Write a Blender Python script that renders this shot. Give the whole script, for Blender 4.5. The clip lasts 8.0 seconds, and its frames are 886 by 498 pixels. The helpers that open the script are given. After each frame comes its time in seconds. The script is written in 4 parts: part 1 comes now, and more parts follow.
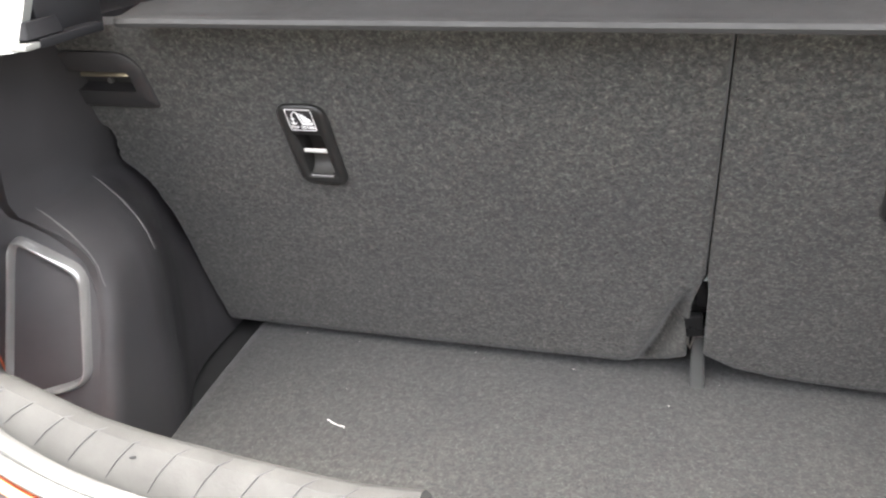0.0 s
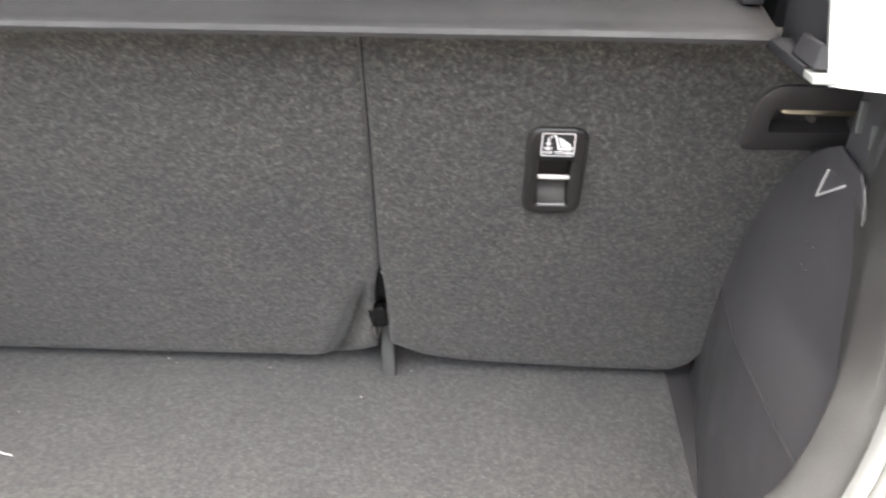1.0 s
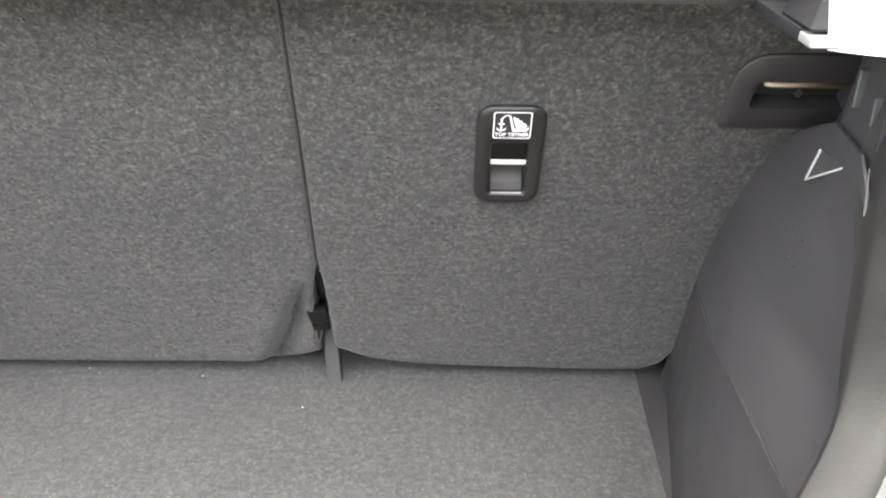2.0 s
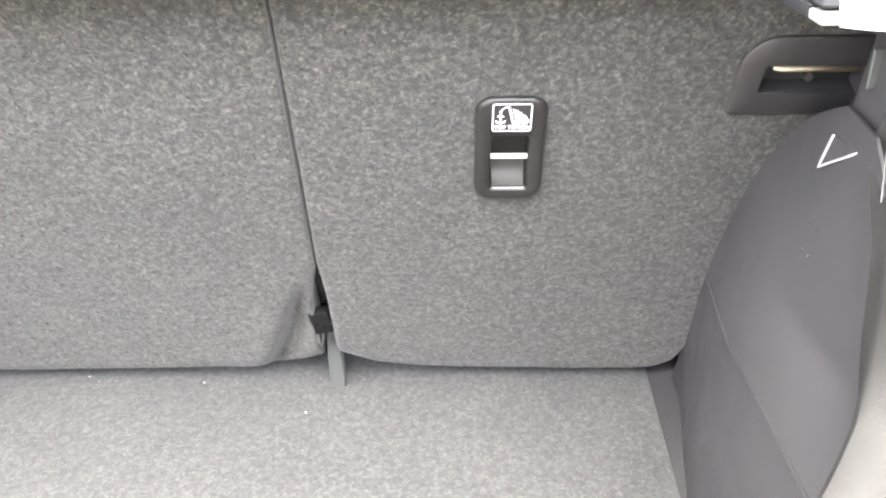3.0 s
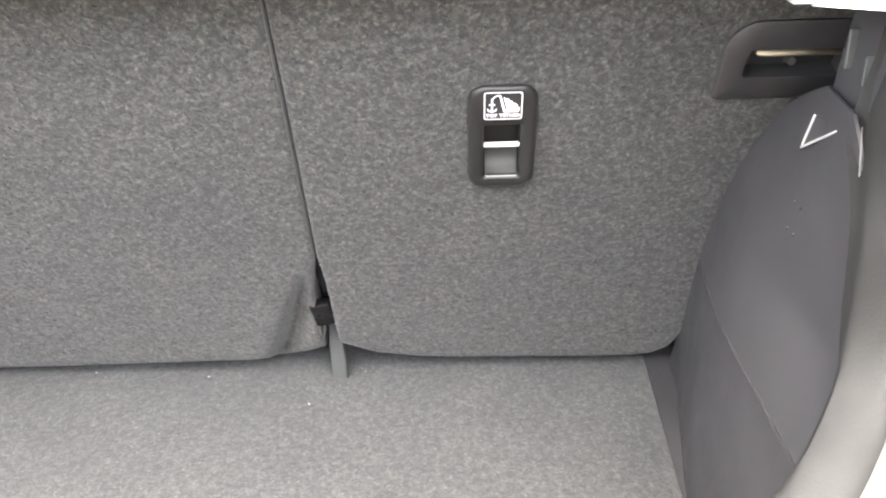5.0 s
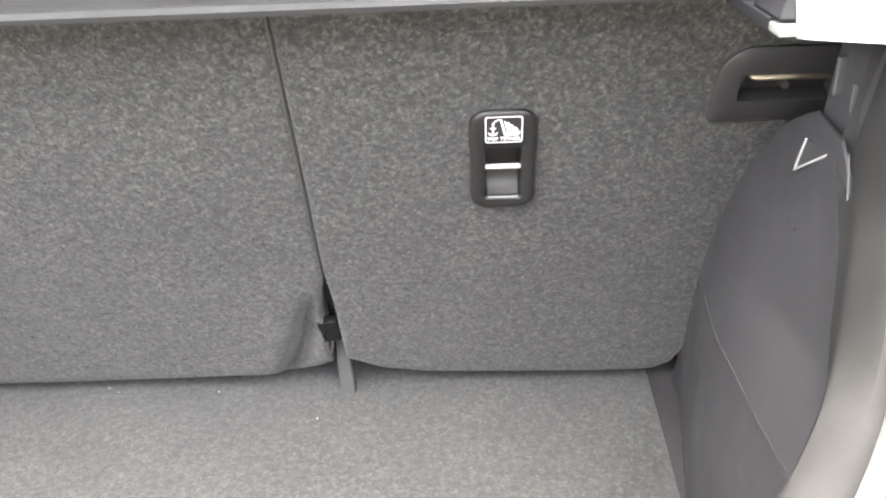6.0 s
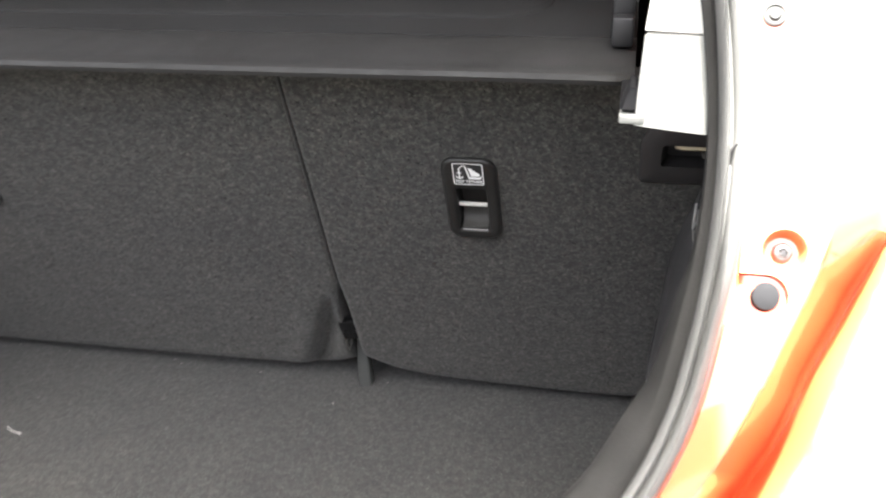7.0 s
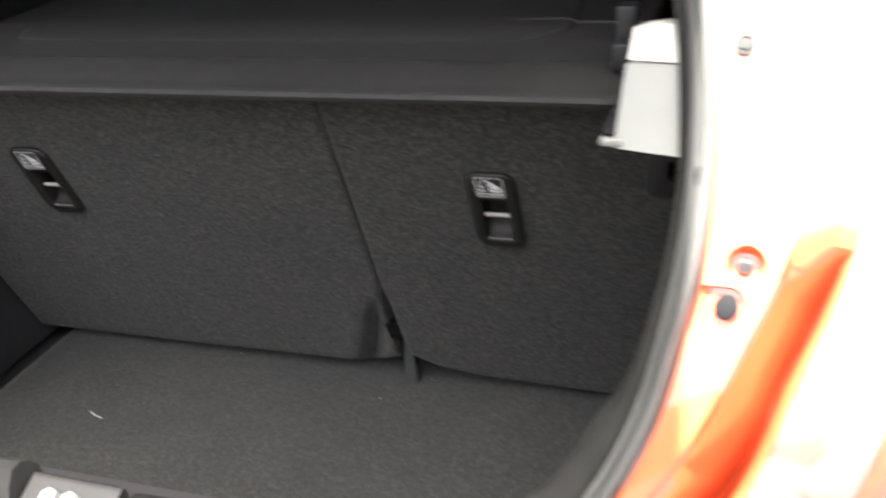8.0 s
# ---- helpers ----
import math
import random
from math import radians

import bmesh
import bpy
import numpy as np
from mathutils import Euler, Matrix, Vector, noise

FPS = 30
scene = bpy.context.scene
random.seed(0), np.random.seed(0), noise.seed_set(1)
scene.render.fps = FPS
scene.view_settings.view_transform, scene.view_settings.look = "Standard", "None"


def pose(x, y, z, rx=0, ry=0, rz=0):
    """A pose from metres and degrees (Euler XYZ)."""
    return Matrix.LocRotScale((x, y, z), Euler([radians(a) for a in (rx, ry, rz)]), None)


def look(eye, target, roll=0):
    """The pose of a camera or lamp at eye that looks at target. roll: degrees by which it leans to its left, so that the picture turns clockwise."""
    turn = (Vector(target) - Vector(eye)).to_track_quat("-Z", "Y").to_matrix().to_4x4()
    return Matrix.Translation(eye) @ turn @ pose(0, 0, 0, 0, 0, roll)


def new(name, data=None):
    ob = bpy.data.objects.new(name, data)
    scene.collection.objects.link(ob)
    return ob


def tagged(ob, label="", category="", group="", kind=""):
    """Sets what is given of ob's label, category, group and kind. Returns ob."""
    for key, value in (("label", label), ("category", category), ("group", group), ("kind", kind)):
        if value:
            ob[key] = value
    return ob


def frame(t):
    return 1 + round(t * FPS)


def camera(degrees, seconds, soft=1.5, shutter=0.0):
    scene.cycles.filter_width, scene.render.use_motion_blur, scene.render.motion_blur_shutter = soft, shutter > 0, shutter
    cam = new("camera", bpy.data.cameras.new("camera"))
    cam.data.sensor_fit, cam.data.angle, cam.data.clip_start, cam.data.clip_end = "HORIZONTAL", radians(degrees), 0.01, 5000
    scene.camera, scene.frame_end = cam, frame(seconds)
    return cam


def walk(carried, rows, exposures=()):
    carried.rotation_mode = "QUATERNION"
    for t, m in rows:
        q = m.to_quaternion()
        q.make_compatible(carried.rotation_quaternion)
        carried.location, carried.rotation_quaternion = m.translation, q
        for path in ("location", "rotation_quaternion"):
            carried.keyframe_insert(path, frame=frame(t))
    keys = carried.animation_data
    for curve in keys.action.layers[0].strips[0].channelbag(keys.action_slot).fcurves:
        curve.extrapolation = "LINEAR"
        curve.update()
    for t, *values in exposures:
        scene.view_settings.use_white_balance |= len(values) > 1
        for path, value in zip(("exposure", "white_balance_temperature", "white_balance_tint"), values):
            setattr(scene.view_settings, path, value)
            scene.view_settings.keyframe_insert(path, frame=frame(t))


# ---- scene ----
from mathutils import Quaternion

cam = camera(53.3, 8.0, soft=2.05, shutter=0.45)

PATH = [
    (0, (0.004, -1.026, 0.653), (-0.572, 0.706, -0.164), -2.9),
    (0.2, (0.017, -1.017, 0.665), (-0.59, 0.693, -0.175), -2.7),
    (0.5, (0.05, -0.998, 0.678), (-0.381, 0.758, -0.175), -1.6),
    (0.8, (0.117, -0.991, 0.672), (-0.066, 0.808, -0.183), -0.1),
    (1, (0.119, -0.978, 0.668), (0.033, 0.817, -0.21), 0.5),
    (1.5, (0.127, -0.93, 0.647), (0.133, 0.846, -0.273), 1.5),
    (1.7, (0.131, -0.905, 0.641), (0.134, 0.877, -0.267), 1.3),
    (2.8, (0.143, -0.859, 0.617), (0.11, 0.916, -0.305), -1.0),
    (3, (0.144, -0.858, 0.619), (0.112, 0.923, -0.289), -0.9),
    (3.5, (0.145, -0.857, 0.618), (0.119, 0.931, -0.277), -0.7),
    (4, (0.149, -0.867, 0.615), (0.124, 0.907, -0.309), -1.9),
    (4.5, (0.146, -0.869, 0.614), (0.14, 0.909, -0.301), -1.8),
    (4.7, (0.148, -0.874, 0.613), (0.128, 0.908, -0.295), -1.8),
    (5.8, (0.158, -0.891, 0.622), (0.087, 0.903, -0.259), -2.6),
    (6, (0.159, -0.894, 0.63), (0.093, 0.902, -0.249), -2.6),
    (6.5, (0.217, -0.922, 0.653), (0.088, 0.885, -0.195), -2.4),
    (6.8, (0.284, -0.974, 0.682), (0.009, 0.83, -0.137), -2.5),
    (7, (0.344, -1.018, 0.692), (-0.048, 0.763, -0.13), -1.4),
    (7.2, (0.38, -1.042, 0.699), (-0.083, 0.724, -0.118), -1.7),
    (7.5, (0.396, -1.053, 0.704), (-0.117, 0.715, -0.078), -2.5),
    (7.8, (0.405, -1.056, 0.718), (-0.197, 0.678, -0.075), -2.9),
    (7.9, (0.407, -1.056, 0.719), (-0.198, 0.677, -0.074), -2.9),
    (8, (0.437, -1.059, 0.726), (-0.168, 0.666, -0.086), -3.7),
]

EXPOSURES = [(t, e - 0.12, 6600, 8.5) for t, e in ((0, 5.8), (0.5, 5.9), (1.0, 6.0), (1.5, 5.85), (3.0, 7.25), (3.5, 7.25), (4.0, 7.1), (4.5, 6.75), (6.0, 6.65), (6.5, 6.0), (7.0, 5.0), (7.5, 3.7), (7.9, 4.15), (8.0, 4.35))]
walk(cam, [(t, look(eye, target, roll)) for t, eye, target, roll in PATH], EXPOSURES)

# ---- world and sun ----
SUN_HEIGHT, SUN_BEARING = 81.0, 188.0      # degrees above the horizon; degrees from +y, clockwise
world = bpy.data.worlds.new("world")
scene.world = world
world.use_nodes = True
wn = world.node_tree
sky = wn.nodes.new("ShaderNodeTexSky")
sky.sky_type, sky.sun_disc = "NISHITA", False
sky.sun_elevation, sky.sun_rotation = radians(SUN_HEIGHT), radians(SUN_BEARING)
sky.air_density, sky.dust_density, sky.ozone_density = 0.7, 8.0, 0.3
back = wn.nodes["Background"]
back.inputs[1].default_value = 0.053
haze = wn.nodes.new("ShaderNodeHueSaturation")      # thin white haze over the blue
haze.inputs["Saturation"].default_value = 0.45
wn.links.new(sky.outputs[0], haze.inputs["Color"])
wn.links.new(haze.outputs[0], back.inputs[0])
sun_data = bpy.data.lights.new("sun", "SUN")
sun_data.energy, sun_data.angle, sun_data.color = 2.6, radians(0.6), (1.0, 0.98, 0.96)
sun = new("sun", sun_data)
b_ = radians(SUN_BEARING)
sun_way = Vector((math.sin(b_) * math.cos(radians(SUN_HEIGHT)), math.cos(b_) * math.cos(radians(SUN_HEIGHT)), math.sin(radians(SUN_HEIGHT))))
sun.matrix_world = look(sun_way * 20, (0, 0, 0))


# ---- materials ----
def material(name, color, rough=0.6, metal=0.0, coat=0.0, spec=0.5):
    m = bpy.data.materials.new(name)
    m.use_nodes = True
    p = m.node_tree.nodes["Principled BSDF"]
    p.inputs["Base Color"].default_value = (*color, 1)
    p.inputs["Roughness"].default_value = rough
    p.inputs["Metallic"].default_value = metal
    p.inputs["Coat Weight"].default_value = coat
    p.inputs["Coat Roughness"].default_value = 0.03
    p.inputs["Specular IOR Level"].default_value = spec
    return m


def noise_node(m, scale, detail=3.0, rough=0.6):
    t = m.node_tree
    n = t.nodes.new("ShaderNodeTexNoise")
    n.inputs["Scale"].default_value, n.inputs["Detail"].default_value = scale, detail
    n.inputs["Roughness"].default_value = rough
    c = t.nodes.get("place") or t.nodes.new("ShaderNodeTexCoord")
    c.name = "place"
    t.links.new(c.outputs["Object"], n.inputs["Vector"])
    return n


def ramp(m, source, stops):
    t = m.node_tree
    r = t.nodes.new("ShaderNodeValToRGB")
    while len(r.color_ramp.elements) < len(stops):
        r.color_ramp.elements.new(0.5)
    for e, (pos, col) in zip(r.color_ramp.elements, stops):
        e.position, e.color = pos, (*col, 1)
    t.links.new(source, r.inputs[0])
    return r


def mix_colour(m, a, b, factor, kind="MULTIPLY"):
    t = m.node_tree
    x = t.nodes.new("ShaderNodeMix")
    x.data_type, x.blend_type = "RGBA", kind
    x.inputs[0].default_value = factor
    t.links.new(a, x.inputs[6])
    t.links.new(b, x.inputs[7])
    return x.outputs[2]


def bump(m, height, strength, distance):
    t = m.node_tree
    b = t.nodes.new("ShaderNodeBump")
    b.inputs["Strength"].default_value, b.inputs["Distance"].default_value = strength, distance
    t.links.new(height, b.inputs["Height"])
    t.links.new(b.outputs[0], t.nodes["Principled BSDF"].inputs["Normal"])
    return b


def carpet(name, dark, mid, light, tint, pop=2.4, clumps=150, curl=0.55):
    """Heathered needle-felt: dark and pale fibres curled into clumps of a few millimetres."""
    m = material(name, mid, 0.95, spec=0.15)
    t = m.node_tree
    clump, fibre, fleck, wide = noise_node(m, clumps, 4, 0.65), noise_node(m, 800, 2, 0.6), noise_node(m, 300, 2.5, 0.7), noise_node(m, 9, 3)
    for n in (clump, fleck):
        n.inputs["Distortion"].default_value = curl
    heather = ramp(m, clump.outputs[0], [(0.38, dark), (0.5, mid), (0.62, light)])
    grain = ramp(m, fibre.outputs[0], [(0.32, (0.80, 0.80, 0.80)), (0.70, (1.20, 1.20, 1.20))])
    pale = ramp(m, fleck.outputs[0], [(0.32, (0.62, 0.62, 0.62)), (0.46, (0.92, 0.92, 0.92)), (0.56, (1.06, 1.06, 1.06)), (0.68, (pop, pop * 0.985, pop * 0.96))])
    hue = ramp(m, clump.outputs[1], [(0.35, (0.94, 1.02, 0.98)), (0.65, (1.06, 0.99, 0.96))])
    worn = ramp(m, wide.outputs[0], [(0.3, (0.84, 0.84, 0.86)), (0.7, tint)])
    col = mix_colour(m, mix_colour(m, heather.outputs[0], grain.outputs[0], 1.0), pale.outputs[0], 1.0)
    col = mix_colour(m, mix_colour(m, col, hue.outputs[0], 1.0), worn.outputs[0], 1.0)
    p = t.nodes["Principled BSDF"]
    t.links.new(col, p.inputs["Base Color"])
    p.inputs["Sheen Weight"].default_value, p.inputs["Sheen Roughness"].default_value = 0.15, 0.6
    bump(m, fleck.outputs[0], 0.3, 0.0020)
    return m


def plastic(name, color, rough, grain=1200, depth=0.25, patch=0.12, coat=0.0, spec=0.5):
    """Moulded plastic with a fine leather grain and faint scuffs."""
    m = material(name, color, rough, coat=coat, spec=spec)
    t = m.node_tree
    fine, wide = noise_node(m, grain, 2), noise_node(m, 14, 5, 0.65)
    lo, hi = tuple(v * (1 - patch) for v in color), tuple(v * (1 + patch) for v in color)
    tone = ramp(m, wide.outputs[0], [(0.35, lo), (0.65, hi)])
    p = t.nodes["Principled BSDF"]
    t.links.new(tone.outputs[0], p.inputs["Base Color"])
    shine = ramp(m, wide.outputs[0], [(0.3, (rough * 0.85,) * 3), (0.7, (min(1, rough * 1.15),) * 3)])
    t.links.new(shine.outputs[0], p.inputs["Roughness"])
    bump(m, fine.outputs[0], depth, 0.0006)
    return m


SEAT_CARPET = carpet("seat_carpet", (0.0245, 0.0243, 0.0228), (0.0375, 0.0373, 0.0349), (0.0570, 0.0566, 0.0530), (1.10, 1.09, 1.06), 1.75)
FLOOR_CARPET = carpet("floor_carpet", (0.0260, 0.0264, 0.0261), (0.0350, 0.0354, 0.0350), (0.0471, 0.0474, 0.0469), (1.1, 1.09, 1.07), 1.5, 120)


def fibre_material(name, dull, mid, bright):
    m = material(name, mid, 0.9, spec=0.2)
    t = m.node_tree
    g = t.nodes.new("ShaderNodeNewGeometry")
    tone = ramp(m, g.outputs["Random Per Island"], [(0.0, dull), (0.6, mid), (1.0, bright)])
    t.links.new(tone.outputs[0], t.nodes["Principled BSDF"].inputs["Base Color"])
    return m


FIBRE = fibre_material("pale_fibre", (0.030, 0.030, 0.028), (0.058, 0.057, 0.054), (0.110, 0.108, 0.103))
FLOOR_FIBRE = fibre_material("pale_floor_fibre", (0.038, 0.038, 0.037), (0.070, 0.070, 0.068), (0.12, 0.12, 0.117))
TRIM_DARK = plastic("trim_dark", (0.0385, 0.0368, 0.0380), 0.46)
# One trim plastic in two tones: paler where lit, darker where shaded.
TRIM_SILL_LIT = plastic("trim_sill_lit", (0.054, 0.0535, 0.0505), 0.7, grain=420, depth=0.5, patch=0.2, spec=0.15)
TRIM_SILL_SHADED = plastic("trim_sill_shaded", (0.0222, 0.0218, 0.0206), 0.8, grain=420, depth=0.5, patch=0.2, spec=0.12)
TRIM_LIGHT = plastic("trim_light", (0.205, 0.209, 0.194), 0.6, patch=0.05)
TRIM_PALE = plastic("trim_pale", (0.50, 0.49, 0.455), 0.6, patch=0.05)
SHELF_FELT = plastic("shelf_felt", (0.0208, 0.0209, 0.0210), 0.97, grain=500, depth=0.6, spec=0.15)
SHELF_LIP = plastic("shelf_lip", (0.0112, 0.0111, 0.0107), 0.7, grain=600, depth=0.5)
BLACK = plastic("black_plastic", (0.014, 0.014, 0.015), 0.42)
HOUSING = plastic("housing_plastic", (0.0175, 0.0172, 0.0165), 0.42, grain=900)
COVER = plastic("cover_plastic", (0.029, 0.028, 0.0285), 0.5)
GREY_POST = plastic("grey_plastic", (0.050, 0.0525, 0.051), 0.5)
SLOPE_LIT = plastic("pocket_floor_lit", (0.034, 0.033, 0.030), 0.6)
LIP_PALE = plastic("pale_lip_plastic", (0.12, 0.118, 0.115), 0.5)
EDGE_PALE = plastic("pale_edge_plastic", (0.26, 0.255, 0.25), 0.45)
RUBBER = plastic("seal_rubber", (0.112, 0.112, 0.106), 0.65, grain=700, spec=0.25)
RUBBER_DARK = plastic("rubber_dark", (0.016, 0.016, 0.017), 0.9, spec=0.1)
PLUG = plastic("plug_rubber", (0.062, 0.062, 0.060), 0.85, spec=0.1)
WHITE_INK = material("white_ink", (0.85, 0.86, 0.85), 0.5)
BLACK_INK = material("black_ink", (0.02, 0.02, 0.021), 0.45)
STEEL = material("steel", (0.40, 0.39, 0.375), 0.34, 1.0)
PLATE = material("dull_plate", (0.085, 0.083, 0.080), 0.55, 0.6)
SCREW = material("dull_screw", (0.055, 0.054, 0.052), 0.5, 0.5)
BRASSY = material("passivated_steel", (0.36, 0.32, 0.24), 0.4, 1.0)
BAR_PAINT = material("bright_steel", (0.90, 0.89, 0.86), 0.45, 0.3)
BOLT_STEEL = material("bolt_steel", (0.56, 0.55, 0.53), 0.5, 0.3)
CRUMB = material("pale_crumb", (0.50, 0.48, 0.44), 0.8)
THREAD = material("pale_thread", (0.78, 0.77, 0.73), 0.8)
HOOK_EDGE = material("pale_hook_edge", (0.42, 0.42, 0.41), 0.4)
HEM = plastic("hem_felt", (0.045, 0.045, 0.044), 0.9, grain=900)
PALE_TAB = material("pale_tab", (0.62, 0.72, 0.72), 0.5)
JET = plastic("jet_plastic", (0.006, 0.006, 0.0065), 0.3)
LINER = plastic("dark_liner", (0.02, 0.02, 0.02), 0.9)


def paint_material():
    m = material("orange_paint", (0.80, 0.165, 0.06), 0.32, coat=1.0)
    t = m.node_tree
    t.nodes["Principled BSDF"].inputs["Coat IOR"].default_value = 2.0
    wide = noise_node(m, 6, 4)
    tone = ramp(m, wide.outputs[0], [(0.3, (0.76, 0.148, 0.052)), (0.7, (0.82, 0.170, 0.064))])
    t.links.new(tone.outputs[0], t.nodes["Principled BSDF"].inputs["Base Color"])
    return m


PAINT = paint_material()


def lens_material():
    m = material("lamp_lens", (0.75, 0.10, 0.06), 0.08, coat=1.0)
    t = m.node_tree
    n = noise_node(m, 26, 2.5)
    tone = ramp(m, n.outputs[0], [(0.34, (0.36, 0.11, 0.09)), (0.48, (0.39, 0.17, 0.15)), (0.66, (0.41, 0.21, 0.19))])
    t.links.new(tone.outputs[0], t.nodes["Principled BSDF"].inputs["Base Color"])
    return m


LENS = lens_material()


def asphalt():
    m = material("asphalt", (0.1, 0.1, 0.1), 0.9)
    t = m.node_tree
    a, b = noise_node(m, 160, 4), noise_node(m, 0.8, 4)
    tone = ramp(m, a.outputs[0], [(0.3, (0.022, 0.022, 0.022)), (0.7, (0.058, 0.057, 0.055))])
    patch = ramp(m, b.outputs[0], [(0.3, (0.8, 0.8, 0.8)), (0.7, (1.15, 1.15, 1.15))])
    t.links.new(mix_colour(m, tone.outputs[0], patch.outputs[0], 1.0), t.nodes["Principled BSDF"].inputs["Base Color"])
    bump(m, a.outputs[0], 0.6, 0.01)
    return m


# ---- shaping ----
def link(name, bm, mat, parent=None, label="", smooth=True, angle=40):
    me = bpy.data.meshes.new(name)
    bmesh.ops.recalc_face_normals(bm, faces=bm.faces)
    if smooth:
        for f in bm.faces:
            f.smooth = True
        for e in bm.edges:
            if len(e.link_faces) == 2 and e.calc_face_angle(0) > radians(angle):
                e.smooth = False
    bm.to_mesh(me)
    bm.free()
    me.materials.append(mat)
    ob = new(name, me)
    if parent:
        ob.parent = parent
    if label:
        tagged(ob, label)
    return ob


def part(name, bm, mat, parent, label="", **kw):
    return link(name, bm, mat, parent, label, **kw)


def thing(name, label, category, group="", kind="", at=(0, 0, 0)):
    ob = new(name)
    ob.empty_display_size = 0.05
    ob.location = at
    return tagged(ob, label, category, group, kind)


def box(x0, x1, y0, y1, z0, z1, bevel=0.0, segs=2, into=None):
    bm = bmesh.new()
    bmesh.ops.create_cube(bm, size=1)
    for v in bm.verts:
        v.co = Vector((x0 + (v.co.x + 0.5) * (x1 - x0), y0 + (v.co.y + 0.5) * (y1 - y0), z0 + (v.co.z + 0.5) * (z1 - z0)))
    if bevel:
        bmesh.ops.bevel(bm, geom=bm.edges[:], offset=bevel, segments=segs, affect="EDGES", profile=0.5)
    return add(into, bm)


def add(into, bm):
    """Joins bm into another bmesh, where one is given."""
    if into is None:
        return bm
    me = bpy.data.meshes.new("joined")
    bm.to_mesh(me)
    bm.free()
    into.from_mesh(me)
    bpy.data.meshes.remove(me)
    return into


def move(bm, m):
    bmesh.ops.transform(bm, matrix=m, verts=bm.verts)
    return bm


def rod(points, radius, sides=8, taper=None):
    """A round rod along points, closed at both ends."""
    bm = bmesh.new()
    pts = [Vector(p) for p in points]
    rings = []
    for i, p in enumerate(pts):
        way = (pts[min(i + 1, len(pts) - 1)] - pts[max(i - 1, 0)]).normalized()
        side = way.cross(Vector((0.13, 0.21, 0.97))).normalized()
        up = side.cross(way)
        r = radius * (taper[i] if taper else 1)
        rings.append([bm.verts.new(p + r * (math.cos(a) * side + math.sin(a) * up)) for a in [2 * math.pi * k / sides for k in range(sides)]])
    for a, b in zip(rings, rings[1:]):
        for k in range(sides):
            bm.faces.new((a[k], a[(k + 1) % sides], b[(k + 1) % sides], b[k]))
    bm.faces.new(rings[0])
    bm.faces.new(rings[-1])
    return bm


def grid(nu, nv, place):
    """A sheet of nu by nv cells; place(u, v) gives each corner, u and v from 0 to 1."""
    bm = bmesh.new()
    rows = [[bm.verts.new(place(i / nu, j / nv)) for i in range(nu + 1)] for j in range(nv + 1)]
    for a, b in zip(rows, rows[1:]):
        for i in range(nu):
            bm.faces.new((a[i], a[i + 1], b[i + 1], b[i]))
    return bm


def slab(nu, nv, front, behind):
    """A closed body between two sheets that share their outline's corners."""
    bm = bmesh.new()
    sheets = []
    for place in (front, behind):
        sheets.append([[bm.verts.new(place(i / nu, j / nv)) for i in range(nu + 1)] for j in range(nv + 1)])
    for s in sheets:
        for a, b in zip(s, s[1:]):
            for i in range(nu):
                bm.faces.new((a[i], a[i + 1], b[i + 1], b[i]))
    f, r = sheets
    for j in range(nv):
        for i in (0, nu):
            bm.faces.new((f[j][i], f[j + 1][i], r[j + 1][i], r[j][i]))
    for i in range(nu):
        for j in (0, nv):
            bm.faces.new((f[j][i], f[j][i + 1], r[j][i + 1], r[j][i]))
    return bm


def outline(x0, x1, z0, z1, r, n=5, top=None):
    """A rounded rectangle in x and z; top: another radius for its upper corners."""
    pts = []
    for cx, cz, a0, rr in ((x1, z1, 0, top or r), (x0, z1, 90, top or r), (x0, z0, 180, r), (x1, z0, 270, r)):
        ox = cx - rr if cx == x1 else cx + rr
        oz = cz - rr if cz == z1 else cz + rr
        for k in range(n + 1):
            a = radians(a0 + 90 * k / n)
            pts.append((ox + rr * math.cos(a), oz + rr * math.sin(a)))
    return pts


def rings(loops, cap_first=False, cap_last=False):
    """Faces between loops of equal length, each a list of (x, y, z)."""
    bm = bmesh.new()
    made = [[bm.verts.new(p) for p in loop] for loop in loops]
    n = len(made[0])
    for a, b in zip(made, made[1:]):
        for k in range(n):
            bm.faces.new((a[k], a[(k + 1) % n], b[(k + 1) % n], b[k]))
    if cap_first:
        bm.faces.new(made[0])
    if cap_last:
        bm.faces.new(made[-1])
    return bm


def lerp(table, v):
    """A value from a short table of (key, value), smooth between them."""
    if v <= table[0][0]:
        return table[0][1]
    for (a, fa), (b, fb) in zip(table, table[1:]):
        if v <= b:
            k = (v - a) / (b - a)
            return fa + (fb - fa) * k
    return table[-1][1]


MID = -0.115                       # the car's middle line
LEAN = 0.49                        # the seat backs lean back by this much for each metre of height
SEAT_Y = 0.015                    # where their rear face would meet the floor


def seat_y(z):
    return SEAT_Y - LEAN * z


def on_seat(bm):
    """From flat building axes (y out of the seat is minus) onto the leaning rear face of a seat back."""
    tilt = Matrix(((1, 0, 0, 0), (0, 1, -LEAN, SEAT_Y), (0, 0, 1, 0), (0, 0, 0, 1)))
    return move(bm, tilt)


